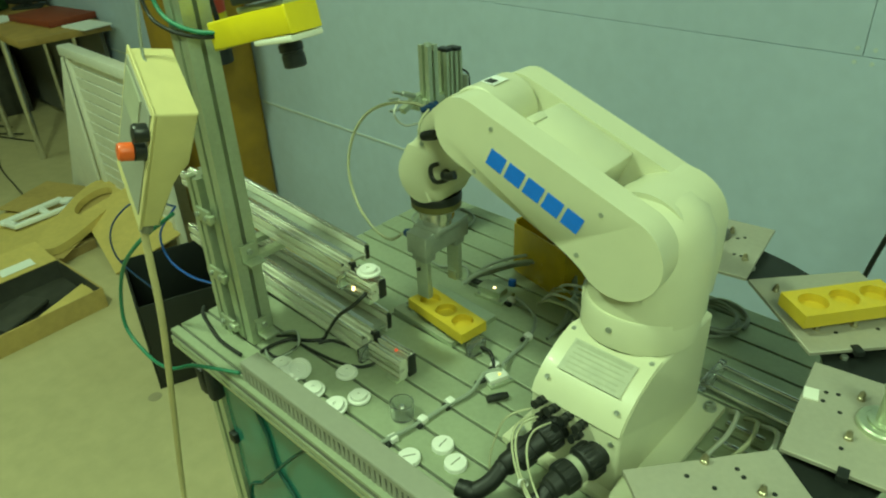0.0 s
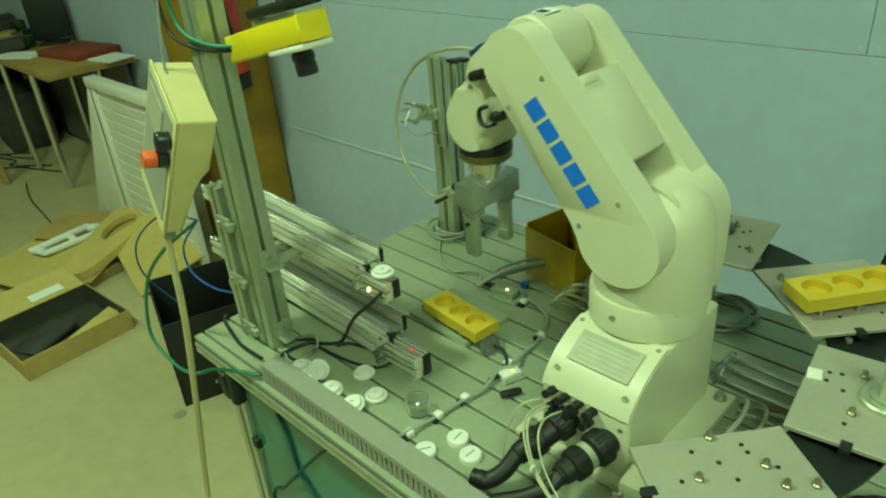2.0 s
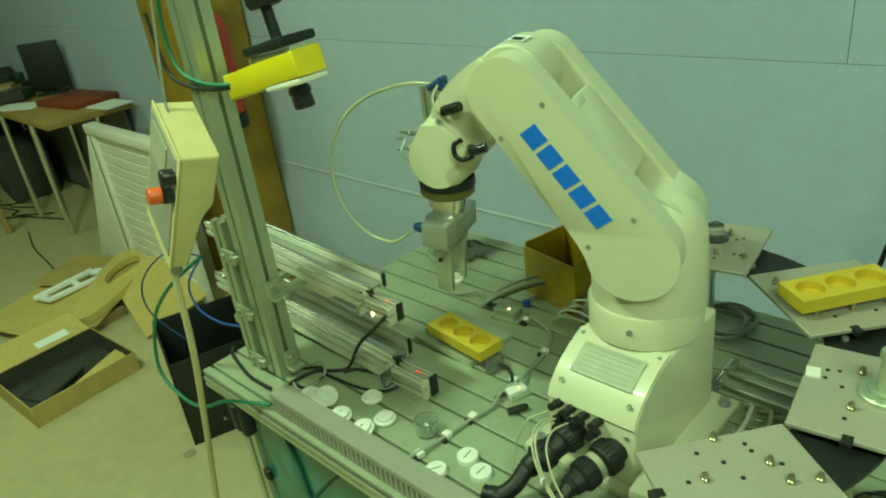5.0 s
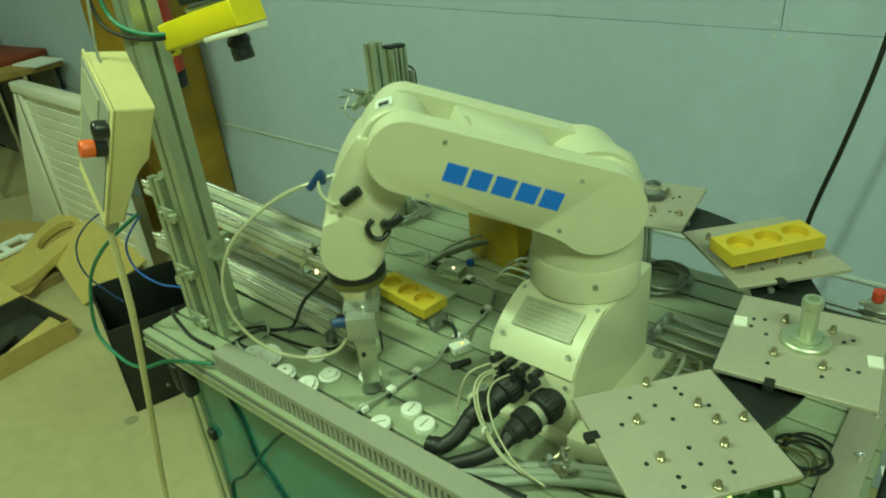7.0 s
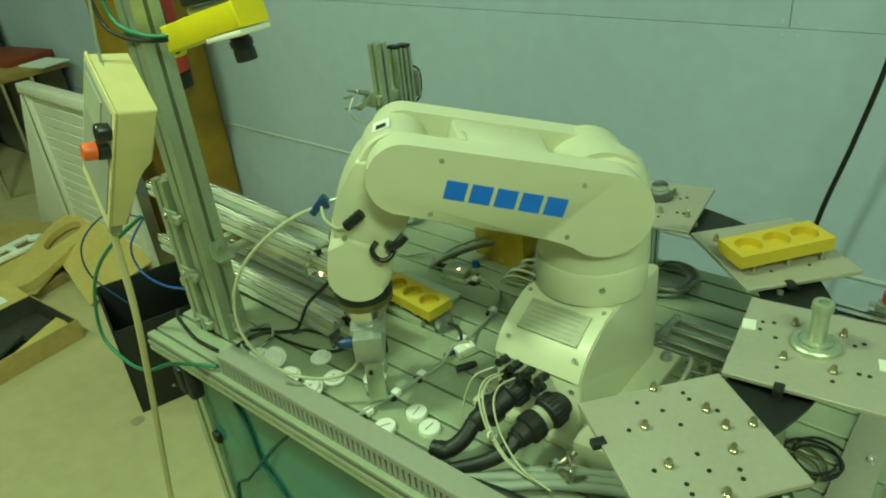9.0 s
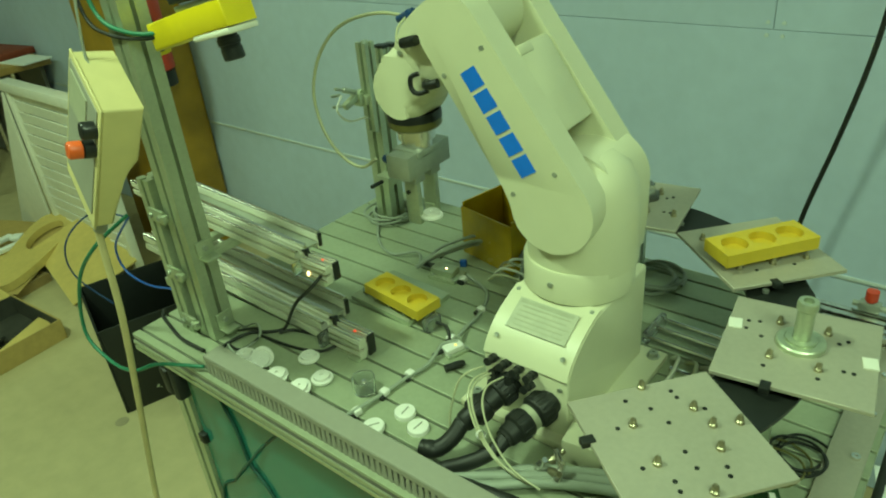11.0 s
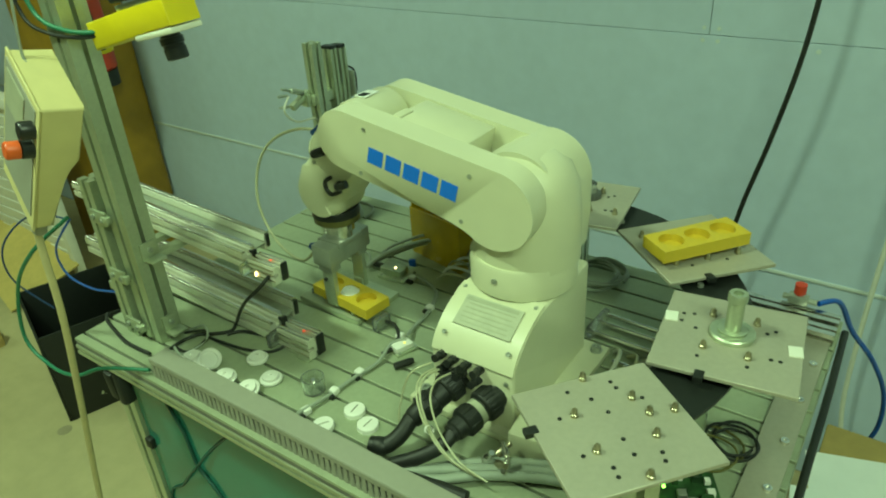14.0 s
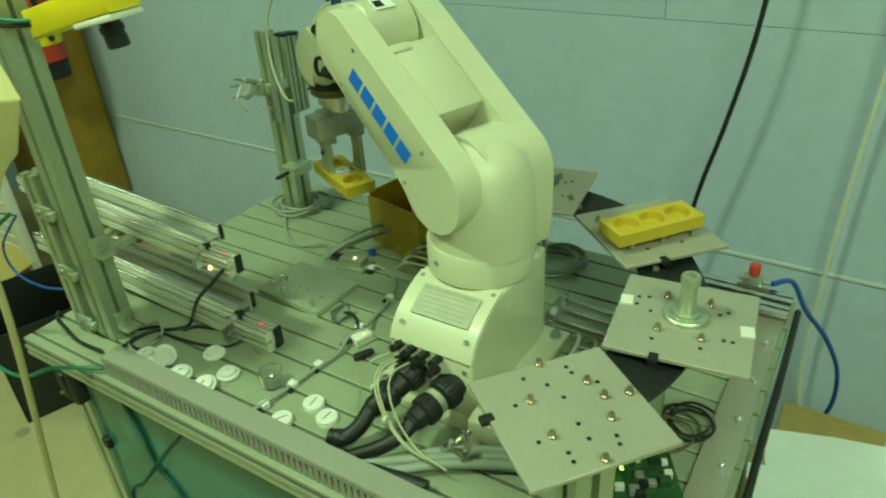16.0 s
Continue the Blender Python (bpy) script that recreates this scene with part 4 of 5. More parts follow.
cable("grey_lead", "grey lead tied along the plate with clips", [(-0.195, -0.168, ZP + 0.008), (-0.185, -0.107, ZP + 0.005), (-0.18, -0.064, ZP + 0.005), (-0.172, -0.02, ZP + 0.006), (-0.178, 0.02, ZP + 0.012), (-0.165, 0.04, ZP + 0.012)], 0.003, GREYCABLE)
cable("grey_lead", "grey lead tied along the plate with clips", [(-0.17, 0.05, ZP + 0.012), (-0.18, 0.08, ZP + 0.005), (-0.185, 0.126, ZP + 0.005), (-0.21, 0.18, ZP + 0.005), (-0.265, 0.2, ZP + 0.01)], 0.003, GREYCABLE)
for x, y in ((-0.192, -0.153), (-0.186, -0.1035), (-0.182, -0.054), (-0.184, 0.045), (-0.19, 0.1305), (-0.27, 0.19), (-0.36, 0.243), (-0.30, 0.0945)):
    c = thing("cable_clip", "small black and white cable clip in a plate slot", "clip", pose(x, y, ZP, 0, 0, random.uniform(-20, 20)), "cable clips")
    part("saddle", Mesh().box((0.012, 0.012, 0.009), pose(0, 0.004, 0.0045), 0.002), WHITE, c)
    part("foot", Mesh().box((0.012, 0.007, 0.006), pose(0.002, -0.006, 0.003), 0.001), BLACK, c)
for i, (r, dz) in enumerate(((0.0042, 0.03), (0.0034, 0.022), (0.0028, 0.036))):
    cable("signal_cable", "grey-green signal cable arching over the plate", [(-0.36, 0.175 + 0.012 * i, ZP + 0.01), (-0.335, 0.205 + 0.01 * i, ZP + dz), (-0.29, 0.262 + 0.008 * i, ZP + dz + 0.01), (-0.235, 0.286 + 0.006 * i, ZP + dz + 0.008), (-0.19, 0.262, ZP + dz - 0.002), (-0.17, 0.22 - 0.01 * i, ZP + 0.006), (-0.165, 0.17 - 0.01 * i, ZP + r)], r, GREYCABLE)
for i in range(5):
    y = 0.215 + 0.012 * i
    cable("thin_tube", "thin clear tube tangled beside the amber bin", [(-0.23, y, ZP + 0.004), (-0.2, y - 0.012, ZP + 0.03 + 0.006 * (i % 3)), (-0.165, y + 0.004 * i, ZP + 0.022), (-0.14, y - 0.02 * (i % 2), ZP + 0.004)], 0.0024, (TUBE, WHITECABLE, GLASS)[i % 3])
cable("loose_tube", "thin greenish tube winding over the plate", [(-0.56, 0.29, ZP + 0.004), (-0.5, 0.225, ZP + 0.003), (-0.44, 0.196, ZP + 0.004), (-0.39, 0.215, ZP + 0.012), (-0.36, 0.185, ZP + 0.006)], 0.0026, GREYCABLE)
cable("sensor_cable", "black sensor cable curling from the slides", [(-0.312, -0.070, 0.986), (-0.3095, -0.081, 0.984), (-0.320, -0.090, 0.970), (-0.358, -0.089, 0.935), (-0.397, -0.077, 0.893), (-0.437, -0.060, ZP + 0.004), (-0.4285, -0.078, ZP + 0.004), (-0.445, -0.096, ZP + 0.004), (-0.466, -0.110, ZP + 0.004), (-0.475, -0.135, ZP + 0.004), (-0.475, -0.160, ZP + 0.004)], 0.0028, RUBBER)
cable("sensor_cable", "black sensor cable branching to the near slide", [(-0.425, -0.088, ZP + 0.0045), (-0.415, -0.072, ZP + 0.0045), (-0.400, -0.065, ZP + 0.004), (-0.3697, -0.0577, ZP + 0.004), (-0.34, -0.052, ZP + 0.006)], 0.0026, RUBBER)
cable("sensor_cable", "black sensor cable across the bench corner", [(-0.648, -0.155, ZP + 0.008), (-0.636, -0.165, ZP + 0.004), (-0.603, -0.174, ZP + 0.004), (-0.55, -0.185, ZP + 0.004), (-0.49, -0.185, ZP + 0.006)], 0.003, RUBBER)
for k in range(2):
    cable("loop_cable", "thin cable loop at the mast foot", [(-0.49, -0.12 + 0.01 * k, ZP + 0.004), (-0.455, -0.105, ZP + 0.012 + 0.01 * k), (-0.435, -0.12, ZP + 0.012), (-0.445, -0.15 - 0.008 * k, ZP + 0.004), (-0.48, -0.15, ZP + 0.004)], 0.002, (RUBBER, GREYCABLE)[k])

amber = thing("amber_bin", "amber plastic bin standing open on the plate", "bin", pose(-0.258, 0.315, ZP, 0, 0, -12))
part("front", Mesh().box((0.128, 0.004, 0.094), pose(0, -0.05, 0.047), 0.001), AMBER, amber)
part("back", Mesh().box((0.128, 0.004, 0.112), pose(0, 0.05, 0.056), 0.001), AMBER, amber)
part("side", Mesh().box((0.004, 0.096, 0.102), pose(-0.062, 0, 0.051), 0.001), AMBER, amber)
part("side", Mesh().box((0.004, 0.096, 0.102), pose(0.062, 0, 0.051), 0.001), AMBER, amber)
part("bottom", Mesh().box((0.12, 0.096, 0.004), pose(0, 0, 0.002)), AMBER, amber)

tower = thing("magazine_tower", "slotted column carrying three part magazine tubes", "magazine", pose(-0.555, 0.325, ZP))
part("column", Mesh().outline(channel(0.04, 0.04), 0.25, pose(0, 0, 0.125, 90)), ALU, tower)
part("head", Mesh().box((0.046, 0.10, 0.02), pose(0, 0.002, 0.262), 0.003).box((0.012, 0.05, 0.012), pose(0.004, -0.066, 0.268, 20), 0.002).box((0.020, 0.012, 0.024), pose(0.004, -0.052, 0.264), 0.002), ALU, tower)
part("cylinder", Mesh().turned([(0, 0), (0.005, 0), (0.005, 0.03), (0.0025, 0.032), (0.0025, 0.052), (0, 0.052)], pose(0.006, -0.06, 0.280, 68, 0, 0), 14), STEEL, tower)
part("head_plate", Mesh().box((0.05, 0.006, 0.05), pose(0.01, 0.052, 0.27), 0.001), STEEL, tower)
part("tower_tube", Mesh().tube([(0.01, -0.098, 0.285), (0.012, -0.115, 0.262), (0.012, -0.09, 0.235), (0.012, -0.04, 0.225), (0.014, -0.022, 0.19)], 0.002, 8), WHITECABLE, tower)
part("tower_tube", Mesh().tube([(0.01, 0.062, 0.30), (0.016, 0.075, 0.285), (0.016, 0.07, 0.24), (0.014, 0.03, 0.215)], 0.002, 8), RUBBER, tower)
for y, z1, w in ((-0.030, 0.365, 0.024), (0.012, 0.345, 0.016), (0.036, 0.342, 0.018)):
    part("magazine_tube", Mesh().outline(channel(0.024, w, 0.006), z1 - 0.2, pose(0.016, y, (z1 + 0.2) / 2, 90, 0, 0)), ALU, tower, "slotted magazine tube")
for y in (0.012, 0.036):
    part("end_cap", Mesh().box((0.024, 0.016, 0.006), pose(0.016, y, 0.348 if y < 0.03 else 0.345), 0.001), PORT, tower)
for y, z in ((-0.098, 0.285), (-0.098, 0.265), (0.06, 0.30), (0.062, 0.27)):
    part("fitting", Mesh().turned([(0, 0), (0.0026, 0), (0.0026, 0.018), (0.0016, 0.022), (0, 0.022)], pose(0.006, y, z, 80 if y < 0 else 0), 10), STEEL if y < 0 else SHINY, tower)
part("valve", Mesh().box((0.035, 0.05, 0.02), pose(0.03, -0.02, 0.1), 0.002), ALU, tower)
part("valve_knob", Mesh().turned([(0.004, 0), (0.004, 0.03), (0, 0.03)], pose(0.03, -0.045, 0.1, 90), 10), PORT, tower)


def coil(x, y, r, n, material, label, z0=0.003, wire=0.0026):
    pts = []
    for i in range(n * 14):
        a = 2 * math.pi * i / 14
        k = 1 + 0.16 * math.sin(0.37 * i) + 0.12 * math.sin(0.21 * i + 1)
        pts.append((x + 0.2 * r * math.sin(0.11 * i) + r * k * math.cos(a), y + 0.2 * r * math.cos(0.13 * i) + r * k * math.sin(a), ZP + z0 + 0.0032 * (i / 14) + 0.001 * math.sin(i * 1.7)))
    return tagged(part("cable_coil", Mesh().tube(pts, wire, 8, 3), material), label, "cable coil")


coil(-0.55, 0.325, 0.046, 4, GREYCABLE, "coiled grey-green tube round the magazine foot")
coil(0.005, 0.355, 0.04, 5, GREYCABLE, "coiled grey cable behind the robot")
coil(0.305, 0.085, 0.027, 3, RUBBER, "coiled dark cable under the pallets", wire=0.0017)
coil(0.285, 0.055, 0.030, 2, OLIVE, "loose brown cable loops under the pallets", z0=0.006, wire=0.0015)

# bundles and fittings near the robot's foot
for i in range(3):
    cable("grey_cable", "thick grey cable lying along the plate", [(-0.03 + 0.01 * i, -0.185 + 0.006 * i, ZP + 0.008 + 0.004 * (i % 2)), (0.03, -0.16 + 0.012 * i, ZP + 0.012 + 0.005 * (i % 2)), (0.075, -0.125 + 0.012 * i, ZP + 0.012), (0.14, -0.09 + 0.012 * i, ZP + 0.010), (0.2, -0.07 + 0.012 * i, ZP + 0.008)], 0.006, GREYCABLE)
for i, (x, y) in enumerate(((0.066, -0.108), (0.082, -0.104), (0.095, -0.112), (0.074, -0.092), (0.088, -0.09))):
    tagged(part("hose_fitting", Mesh().turned([(0, 0), (0.005, 0), (0.005, 0.012), (0.0035, 0.014), (0.0035, 0.022), (0, 0.022)], pose(x, y, ZP + 0.016, 50 * (i % 2), 30, 40 * i), 12), (SHINY, BRASS)[i % 2]), "small metal hose fitting", "hose fitting", "hose fittings")
tagged(part("mounting_block", Mesh().box((0.05, 0.04, 0.035), pose(0.098, -0.048, ZP + 0.0175, 0, 0, 8), 0.003), CREAM), "cream mounting block beside the robot foot", "block")
pump = thing("rod_guide", "bright guide rods between two end blocks beside the robot", "rod guide", pose(0.128, 0.222, ZP + 0.021, 0, 0, -2))
for dy, dz in ((0.0, -0.008), (0.026, -0.010), (-0.026, -0.010)):
    part("rod", Mesh().turned([(0, -0.07), (0.0035, -0.07), (0.0035, 0.07), (0, 0.07)], pose(0, dy, dz, 0, 90, 0), 14), SHINY, pump, "bright rod")
for dx in (-0.064, 0.064):
    part("end_block", Mesh().box((0.010, 0.062, 0.020), pose(dx, 0, -0.0105), 0.002), GLASS, pump)
for i in range(3):
    cable("clear_hose", "clear hose bowed beside the robot foot", [(0.11 + 0.02 * i, 0.18, ZP + 0.003), (0.125 + 0.025 * i, 0.16, ZP + 0.022), (0.13 + 0.025 * i, 0.12, ZP + 0.02), (0.12 + 0.02 * i, 0.08, ZP + 0.004)], 0.003, (WHITECABLE, TUBE, WHITECABLE)[i])
for y in (0.157, 0.12):
    tagged(part("bright_bar", Mesh().box((0.05, 0.007, 0.006), pose(0.14, y, ZP + 0.003, 0, 0, 2), 0.001), SHINY), "short bright metal bar lying beside the robot foot", "bar", "bright bars")
edge = thing("edge_strip", "flat aluminium strip bolted along the bench edge", "strip", pose(0.345, 0.10, ZP + 0.001))
part("strip", Mesh().span((-0.02, -0.3, 0), (0.02, 0.3, 0.005), 0.001), PALLET, edge)
for i in range(7):
    part("bolt", Mesh().turned([(0, 0), (0.005, 0), (0.005, 0.004), (0.0022, 0.004), (0.0022, 0.0025), (0, 0.0025)], pose(0.009, 0.27 - 0.085 * i, 0.005), 12), SHINY, edge, "bright bolt head")
cable("edge_cable", "black cable hanging along the bench end", [(0.378, 0.41, ZP - 0.01), (0.381, 0.3, ZP + 0.002), (0.383, 0.2, ZP), (0.384, 0.1, ZP - 0.004), (0.386, 0.0, ZP - 0.03), (0.39, -0.08, ZP - 0.1), (0.395, -0.12, ZP - 0.25)], 0.005, RUBBER)
for y in (0.395, 0.36):
    tagged(part("end_rail", Mesh().outline(channel(0.024, 0.02, 0.006), 0.14, pose(0.298, y, ZP + 0.010, 0, 0, 90)), SHINY), "short bright slotted rail at the bench corner", "rail", "end rails")
valve = thing("hand_valve", "small hand valve with a red knob on the bench corner", "valve", pose(0.307, 0.41, ZP + 0.02))
part("body", Mesh().box((0.028, 0.016, 0.014), pose(0, 0, 0.008), 0.002).turned([(0.0045, -0.022), (0.0045, 0.026)], pose(0, 0, 0.008, 0, 90, 0), 12), STEEL, valve)
part("knob", Mesh().turned([(0, 0.014), (0.005, 0.014), (0.005, 0.018), (0.0085, 0.019), (0.0085, 0.034), (0, 0.035)], seg=20), RED, valve, "red knob")
cable("blue_hose", "blue air hose bowing out from the hand valve", [(0.335, 0.41, ZP + 0.028), (0.36, 0.45, ZP + 0.015), (0.385, 0.5, 0.785), (0.425, 0.55, 0.706), (0.457, 0.6, 0.608), (0.464, 0.62, 0.512), (0.44, 0.62, 0.435), (0.41, 0.6, 0.38), (0.4, 0.58, 0.2), (0.42, 0.6, 0.006)], 0.0042, BLUEHOSE)
board = thing("circuit_board", "green circuit board with a lit indicator under a pallet", "circuit board", pose(0.27, -0.035, ZP, 0, 0, 30))
part("board", Mesh().box((0.10, 0.07, 0.003), pose(0, 0, 0.008)).box((0.08, 0.05, 0.006), pose(0, 0, 0.003)), PCB, board)
for i in range(16):
    part("component", Mesh().box((random.uniform(0.005, 0.014), random.uniform(0.004, 0.01), random.uniform(0.004, 0.012)), pose(random.uniform(-0.042, 0.042), random.uniform(-0.028, 0.028), 0.014), 0.0005, 1), (BLACK, PCB, STEEL, WHITE)[i % 4], board)
part("indicator", Mesh().box((0.003, 0.008, 0.003), pose(-0.012, 0.005, 0.021)), LEDGREEN, board, "lit green indicator")

# ---- hoses at the bench corner and mast ----
cable("green_cable", "green cable bowing round the bench corner", [(-0.45, -0.212, ZP + 0.01), (-0.52, -0.245, 0.853), (-0.575, -0.262, 0.828), (-0.66, -0.26, 0.807), (-0.726, -0.26, 0.839), (-0.70, -0.25, 0.94), (-0.625, -0.24, 1.02), (-0.565, -0.2, 1.075)], 0.003, GREENHOSE)
cable("green_cable", "green cable hanging from the mast to the camera", [(-0.545, -0.16, 1.46), (-0.562, -0.16, 1.40), (-0.556, -0.16, 1.358), (-0.527, -0.16, 1.337), (-0.478, -0.15, 1.328), (-0.44, -0.13, 1.33)], 0.003, GREENHOSE)
cable("black_lead", "black lead hanging from the mast to the camera", [(-0.6, -0.16, 1.42), (-0.584, -0.16, 1.345), (-0.539, -0.16, 1.326), (-0.48, -0.15, 1.322), (-0.44, -0.13, 1.326)], 0.0026, RUBBER)
cable("blue_lead", "thin blue hose behind the bench corner", [(-0.60, -0.1, 0.85), (-0.703, -0.1, 0.845), (-0.802, -0.1, 0.823), (-0.883, -0.1, 0.83), (-0.89, -0.1, 0.885), (-0.84, -0.08, 0.95)], 0.0022, BLUEHOSE)
cable("blue_lead", "thin blue lead looping behind the control box", [(-0.84, -0.08, 0.95), (-0.90, -0.12, 0.96), (-0.96, -0.16, 0.90), (-0.98, -0.16, 0.82), (-0.95, -0.12, 0.74)], 0.0018, NAVY)
GY = LY0 - 0.0172
cable("green_drop", "dark green cable hanging before the glass panel", [(-0.492, GY, ZP - 0.034), (-0.487, GY, 0.761), (-0.462, GY, 0.7035), (-0.4505, GY, 0.636), (-0.41, GY, 0.592), (-0.37, GY, 0.50), (-0.36, GY, 0.2)], 0.0030, DARKGREEN)
cable("green_drop", "dark green cable hanging before the glass panel", [(-0.335, GY + 0.0006, 0.762), (-0.395, GY + 0.0006, 0.70), (-0.4535, GY - 0.0056, 0.6294), (-0.52, GY + 0.0006, 0.55), (-0.583, GY + 0.0006, 0.47), (-0.585, GY + 0.0006, 0.2)], 0.0024, DARKGREEN)
rig = thing("cylinder_rig", "cluster of clear tubes and metal cylinders behind the mast", "cylinder rig", pose(-0.86, 0.03, 0.0))
for i in range(4):
    part("cylinder", Mesh().turned([(0, 0), (0.014, 0), (0.014, 0.2), (0.009, 0.21), (0.009, 0.24), (0, 0.24)], pose(0.03 * i - 0.05, 0.02 * (i % 2), 0.74, 6 * (i - 1), 4, 0), 18), (GLASS, SHINY, GLASS, ALU)[i], rig)
part("carrier", Mesh().box((0.16, 0.07, 0.02), pose(0, 0, 0.735), 0.002).span((-0.02, -0.02, 0), (0.02, 0.02, 0.726)), ALU, rig)
part("hose", Mesh().tube([(0.0, -0.03, 0.95), (0.03, -0.06, 0.9), (0.02, -0.06, 0.82), (0.05, -0.03, 0.76)], 0.004, 8), GREENHOSE, rig)
part("clamp", Mesh().box((0.14, 0.05, 0.018), pose(0, 0.01, 0.9), 0.003), ALU, rig)

# ---- wall side ----
cable("wall_cable", "black cable hanging free before the wall", [(0.20, 0.9, 1.75), (0.19, 0.9, 1.4), (0.184, 0.9, 1.219), (0.17, 0.9, 1.079), (0.142, 0.9, 0.921), (0.105, 0.9, 0.738), (0.08, 0.9, 0.5), (0.07, 0.92, 0.006)], 0.0052, RUBBER)
cable("wall_cable", "white cable hanging beside the wall", [(0.42, 0.94, 1.6), (0.407, 0.95, 1.056), (0.402, 0.95, 0.918), (0.397, 0.95, 0.751), (0.395, 0.95, 0.469), (0.404, 0.95, 0.265), (0.44, 0.95, 0.12), (0.5, 0.93, 0.006)], 0.0055, WHITECABLE)
carton = thing("paper_carton", "open-topped carton with loose papers at the bench end", "carton", pose(0.637, 0.33, 0))
part("shell", Mesh().box((0.50, 0.36, 0.58), pose(0, 0, 0.29), 0.004), CARD, carton)
for i, (x, y, a, mt) in enumerate(((0.70, 0.36, -4, PAPERG), (0.552, 0.330, 14, PAPER), (0.540, 0.215, 9, PAPER))):
    tagged(part("paper_sheet", Mesh().outline([(-0.16, 0), (-0.05, 0.004 + 0.002 * i), (0.06, 0.003), (0.16, 0.010), (0.16, 0.011), (0.06, 0.004), (-0.05, 0.005 + 0.002 * i), (-0.16, 0.001)], 0.24, pose(x, y, 0.5812 + 0.010 * i, 0, 0, a)), mt), "loose white paper sheet on the carton", "paper", "paper sheets")

# ---- things on the floor and along the wall ----
pillar = thing("ochre_column", "ochre painted column before the wall", "column", pose(-2.44, 0.86, 0))
part("shaft", Mesh().box((0.44, 0.24, 3.19), pose(0, 0, 1.595), 0.03, 3), PILLAR, pillar)
ext = thing("fire_extinguisher", "red fire extinguisher with yellow label on the column", "extinguisher", pose(-2.142, 0.752, 0.815) @ Matrix.Scale(0.92, 4))
part("body", Mesh().turned([(0.06, 0.05), (0.082, 0.07), (0.082, 0.4), (0.07, 0.45), (0.03, 0.48), (0.03, 0.5), (0, 0.5)], seg=32), RED, ext)
part("foot", Mesh().turned([(0, 0), (0.078, 0), (0.078, 0.06), (0.06, 0.062)], seg=32), RUBBER, ext)
part("label_band", Mesh().turned([(0.0828, 0.13), (0.0835, 0.13), (0.0835, 0.20), (0.0828, 0.20)], seg=32), CAMYEL, ext, "yellow label band")
part("valve_head", Mesh().box((0.04, 0.05, 0.05), pose(0, 0, 0.52), 0.005).box((0.03, 0.16, 0.015), pose(0, -0.05, 0.55, 15), 0.004), BLACK, ext)
part("hose", Mesh().tube([(0.03, -0.02, 0.51), (0.1, -0.04, 0.46), (0.11, -0.03, 0.3), (0.095, 0, 0.15)], 0.011, 12), RUBBER, ext)
part("bracket", Mesh().box((0.02, 0.09, 0.03), pose(-0.081, 0.0, 0.3)), STEEL, ext)

bin_ = thing("black_crate", "black plastic crate with scraps inside on the floor", "crate", pose(-1.70, 0.21, 0, 0, 0, -18))
for sx, sy, px_, py_ in ((0.34, 0.008, 0, 0.15), (0.34, 0.008, 0, -0.13), (0.008, 0.272, 0.166, 0.01), (0.008, 0.272, -0.166, 0.01)):
    part("side", Mesh().box((sx, sy, 0.32), pose(px_, py_, 0.16), 0.002), BLACK, bin_)
part("bottom", Mesh().box((0.324, 0.272, 0.008), pose(0, 0.01, 0.004)), BLACK, bin_)
for i in range(5):
    tagged(part("metal_scrap", Mesh().outline(channel(0.02, 0.02, 0.006), 0.16, pose(-1.66 + 0.03 * i, 0.18 + 0.03 * (i % 3), 0.115, 55 + 7 * i, 10 * i, 30 * i)), (ALU, STEEL, BLACK)[i % 3]), "offcut of metal profile in the crate", "offcut", "offcuts")

box = thing("cardboard_box", "low open cardboard box with scraps inside", "box", pose(-2.36, -0.085, 0, 0, 0, 4))
for sx, sy, px_, py_, mt in ((0.37, 0.006, 0, 0.2, CARD), (0.37, 0.006, 0, -0.2, CARD), (0.006, 0.394, 0.182, 0, CARD), (0.006, 0.394, -0.182, 0, CARD)):
    part("side", Mesh().box((sx, sy, 0.085), pose(px_, py_, 0.0425), 0.001, 1), mt, box)
# shade inside the box: a darkened bottom and three added dark sheets
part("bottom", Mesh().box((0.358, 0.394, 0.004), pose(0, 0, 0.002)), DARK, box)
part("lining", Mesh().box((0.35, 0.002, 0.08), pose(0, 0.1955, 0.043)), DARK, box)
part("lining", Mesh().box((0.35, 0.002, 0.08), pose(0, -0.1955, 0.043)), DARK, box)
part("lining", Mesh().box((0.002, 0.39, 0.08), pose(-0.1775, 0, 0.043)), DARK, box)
part("flap", Mesh().box((0.18, 0.39, 0.004), pose(-0.265, 0.0, 0.098, 0, 8, 0)), CARDPALE, box, "pale folded-back flap")
part("sticker", Mesh().box((0.05, 0.13, 0.001), pose(-0.225, 0.06, 0.0965, 0, 8, 0)), PAPER, box, "white address sticker")
tagged(part("yellow_manual", Mesh().box((0.08, 0.2, 0.012), pose(-2.27, 0.02, 0.03, 8, 14, 18), 0.002), CARDPALE), "yellowish folded leaflet in the cardboard box", "leaflet")
tagged(part("dark_wrap", Mesh().box((0.16, 0.2, 0.02), pose(-2.39, -0.14, 0.016, 6, -8, 20), 0.008), DARK), "dark crumpled wrapping in the cardboard box", "wrapping")

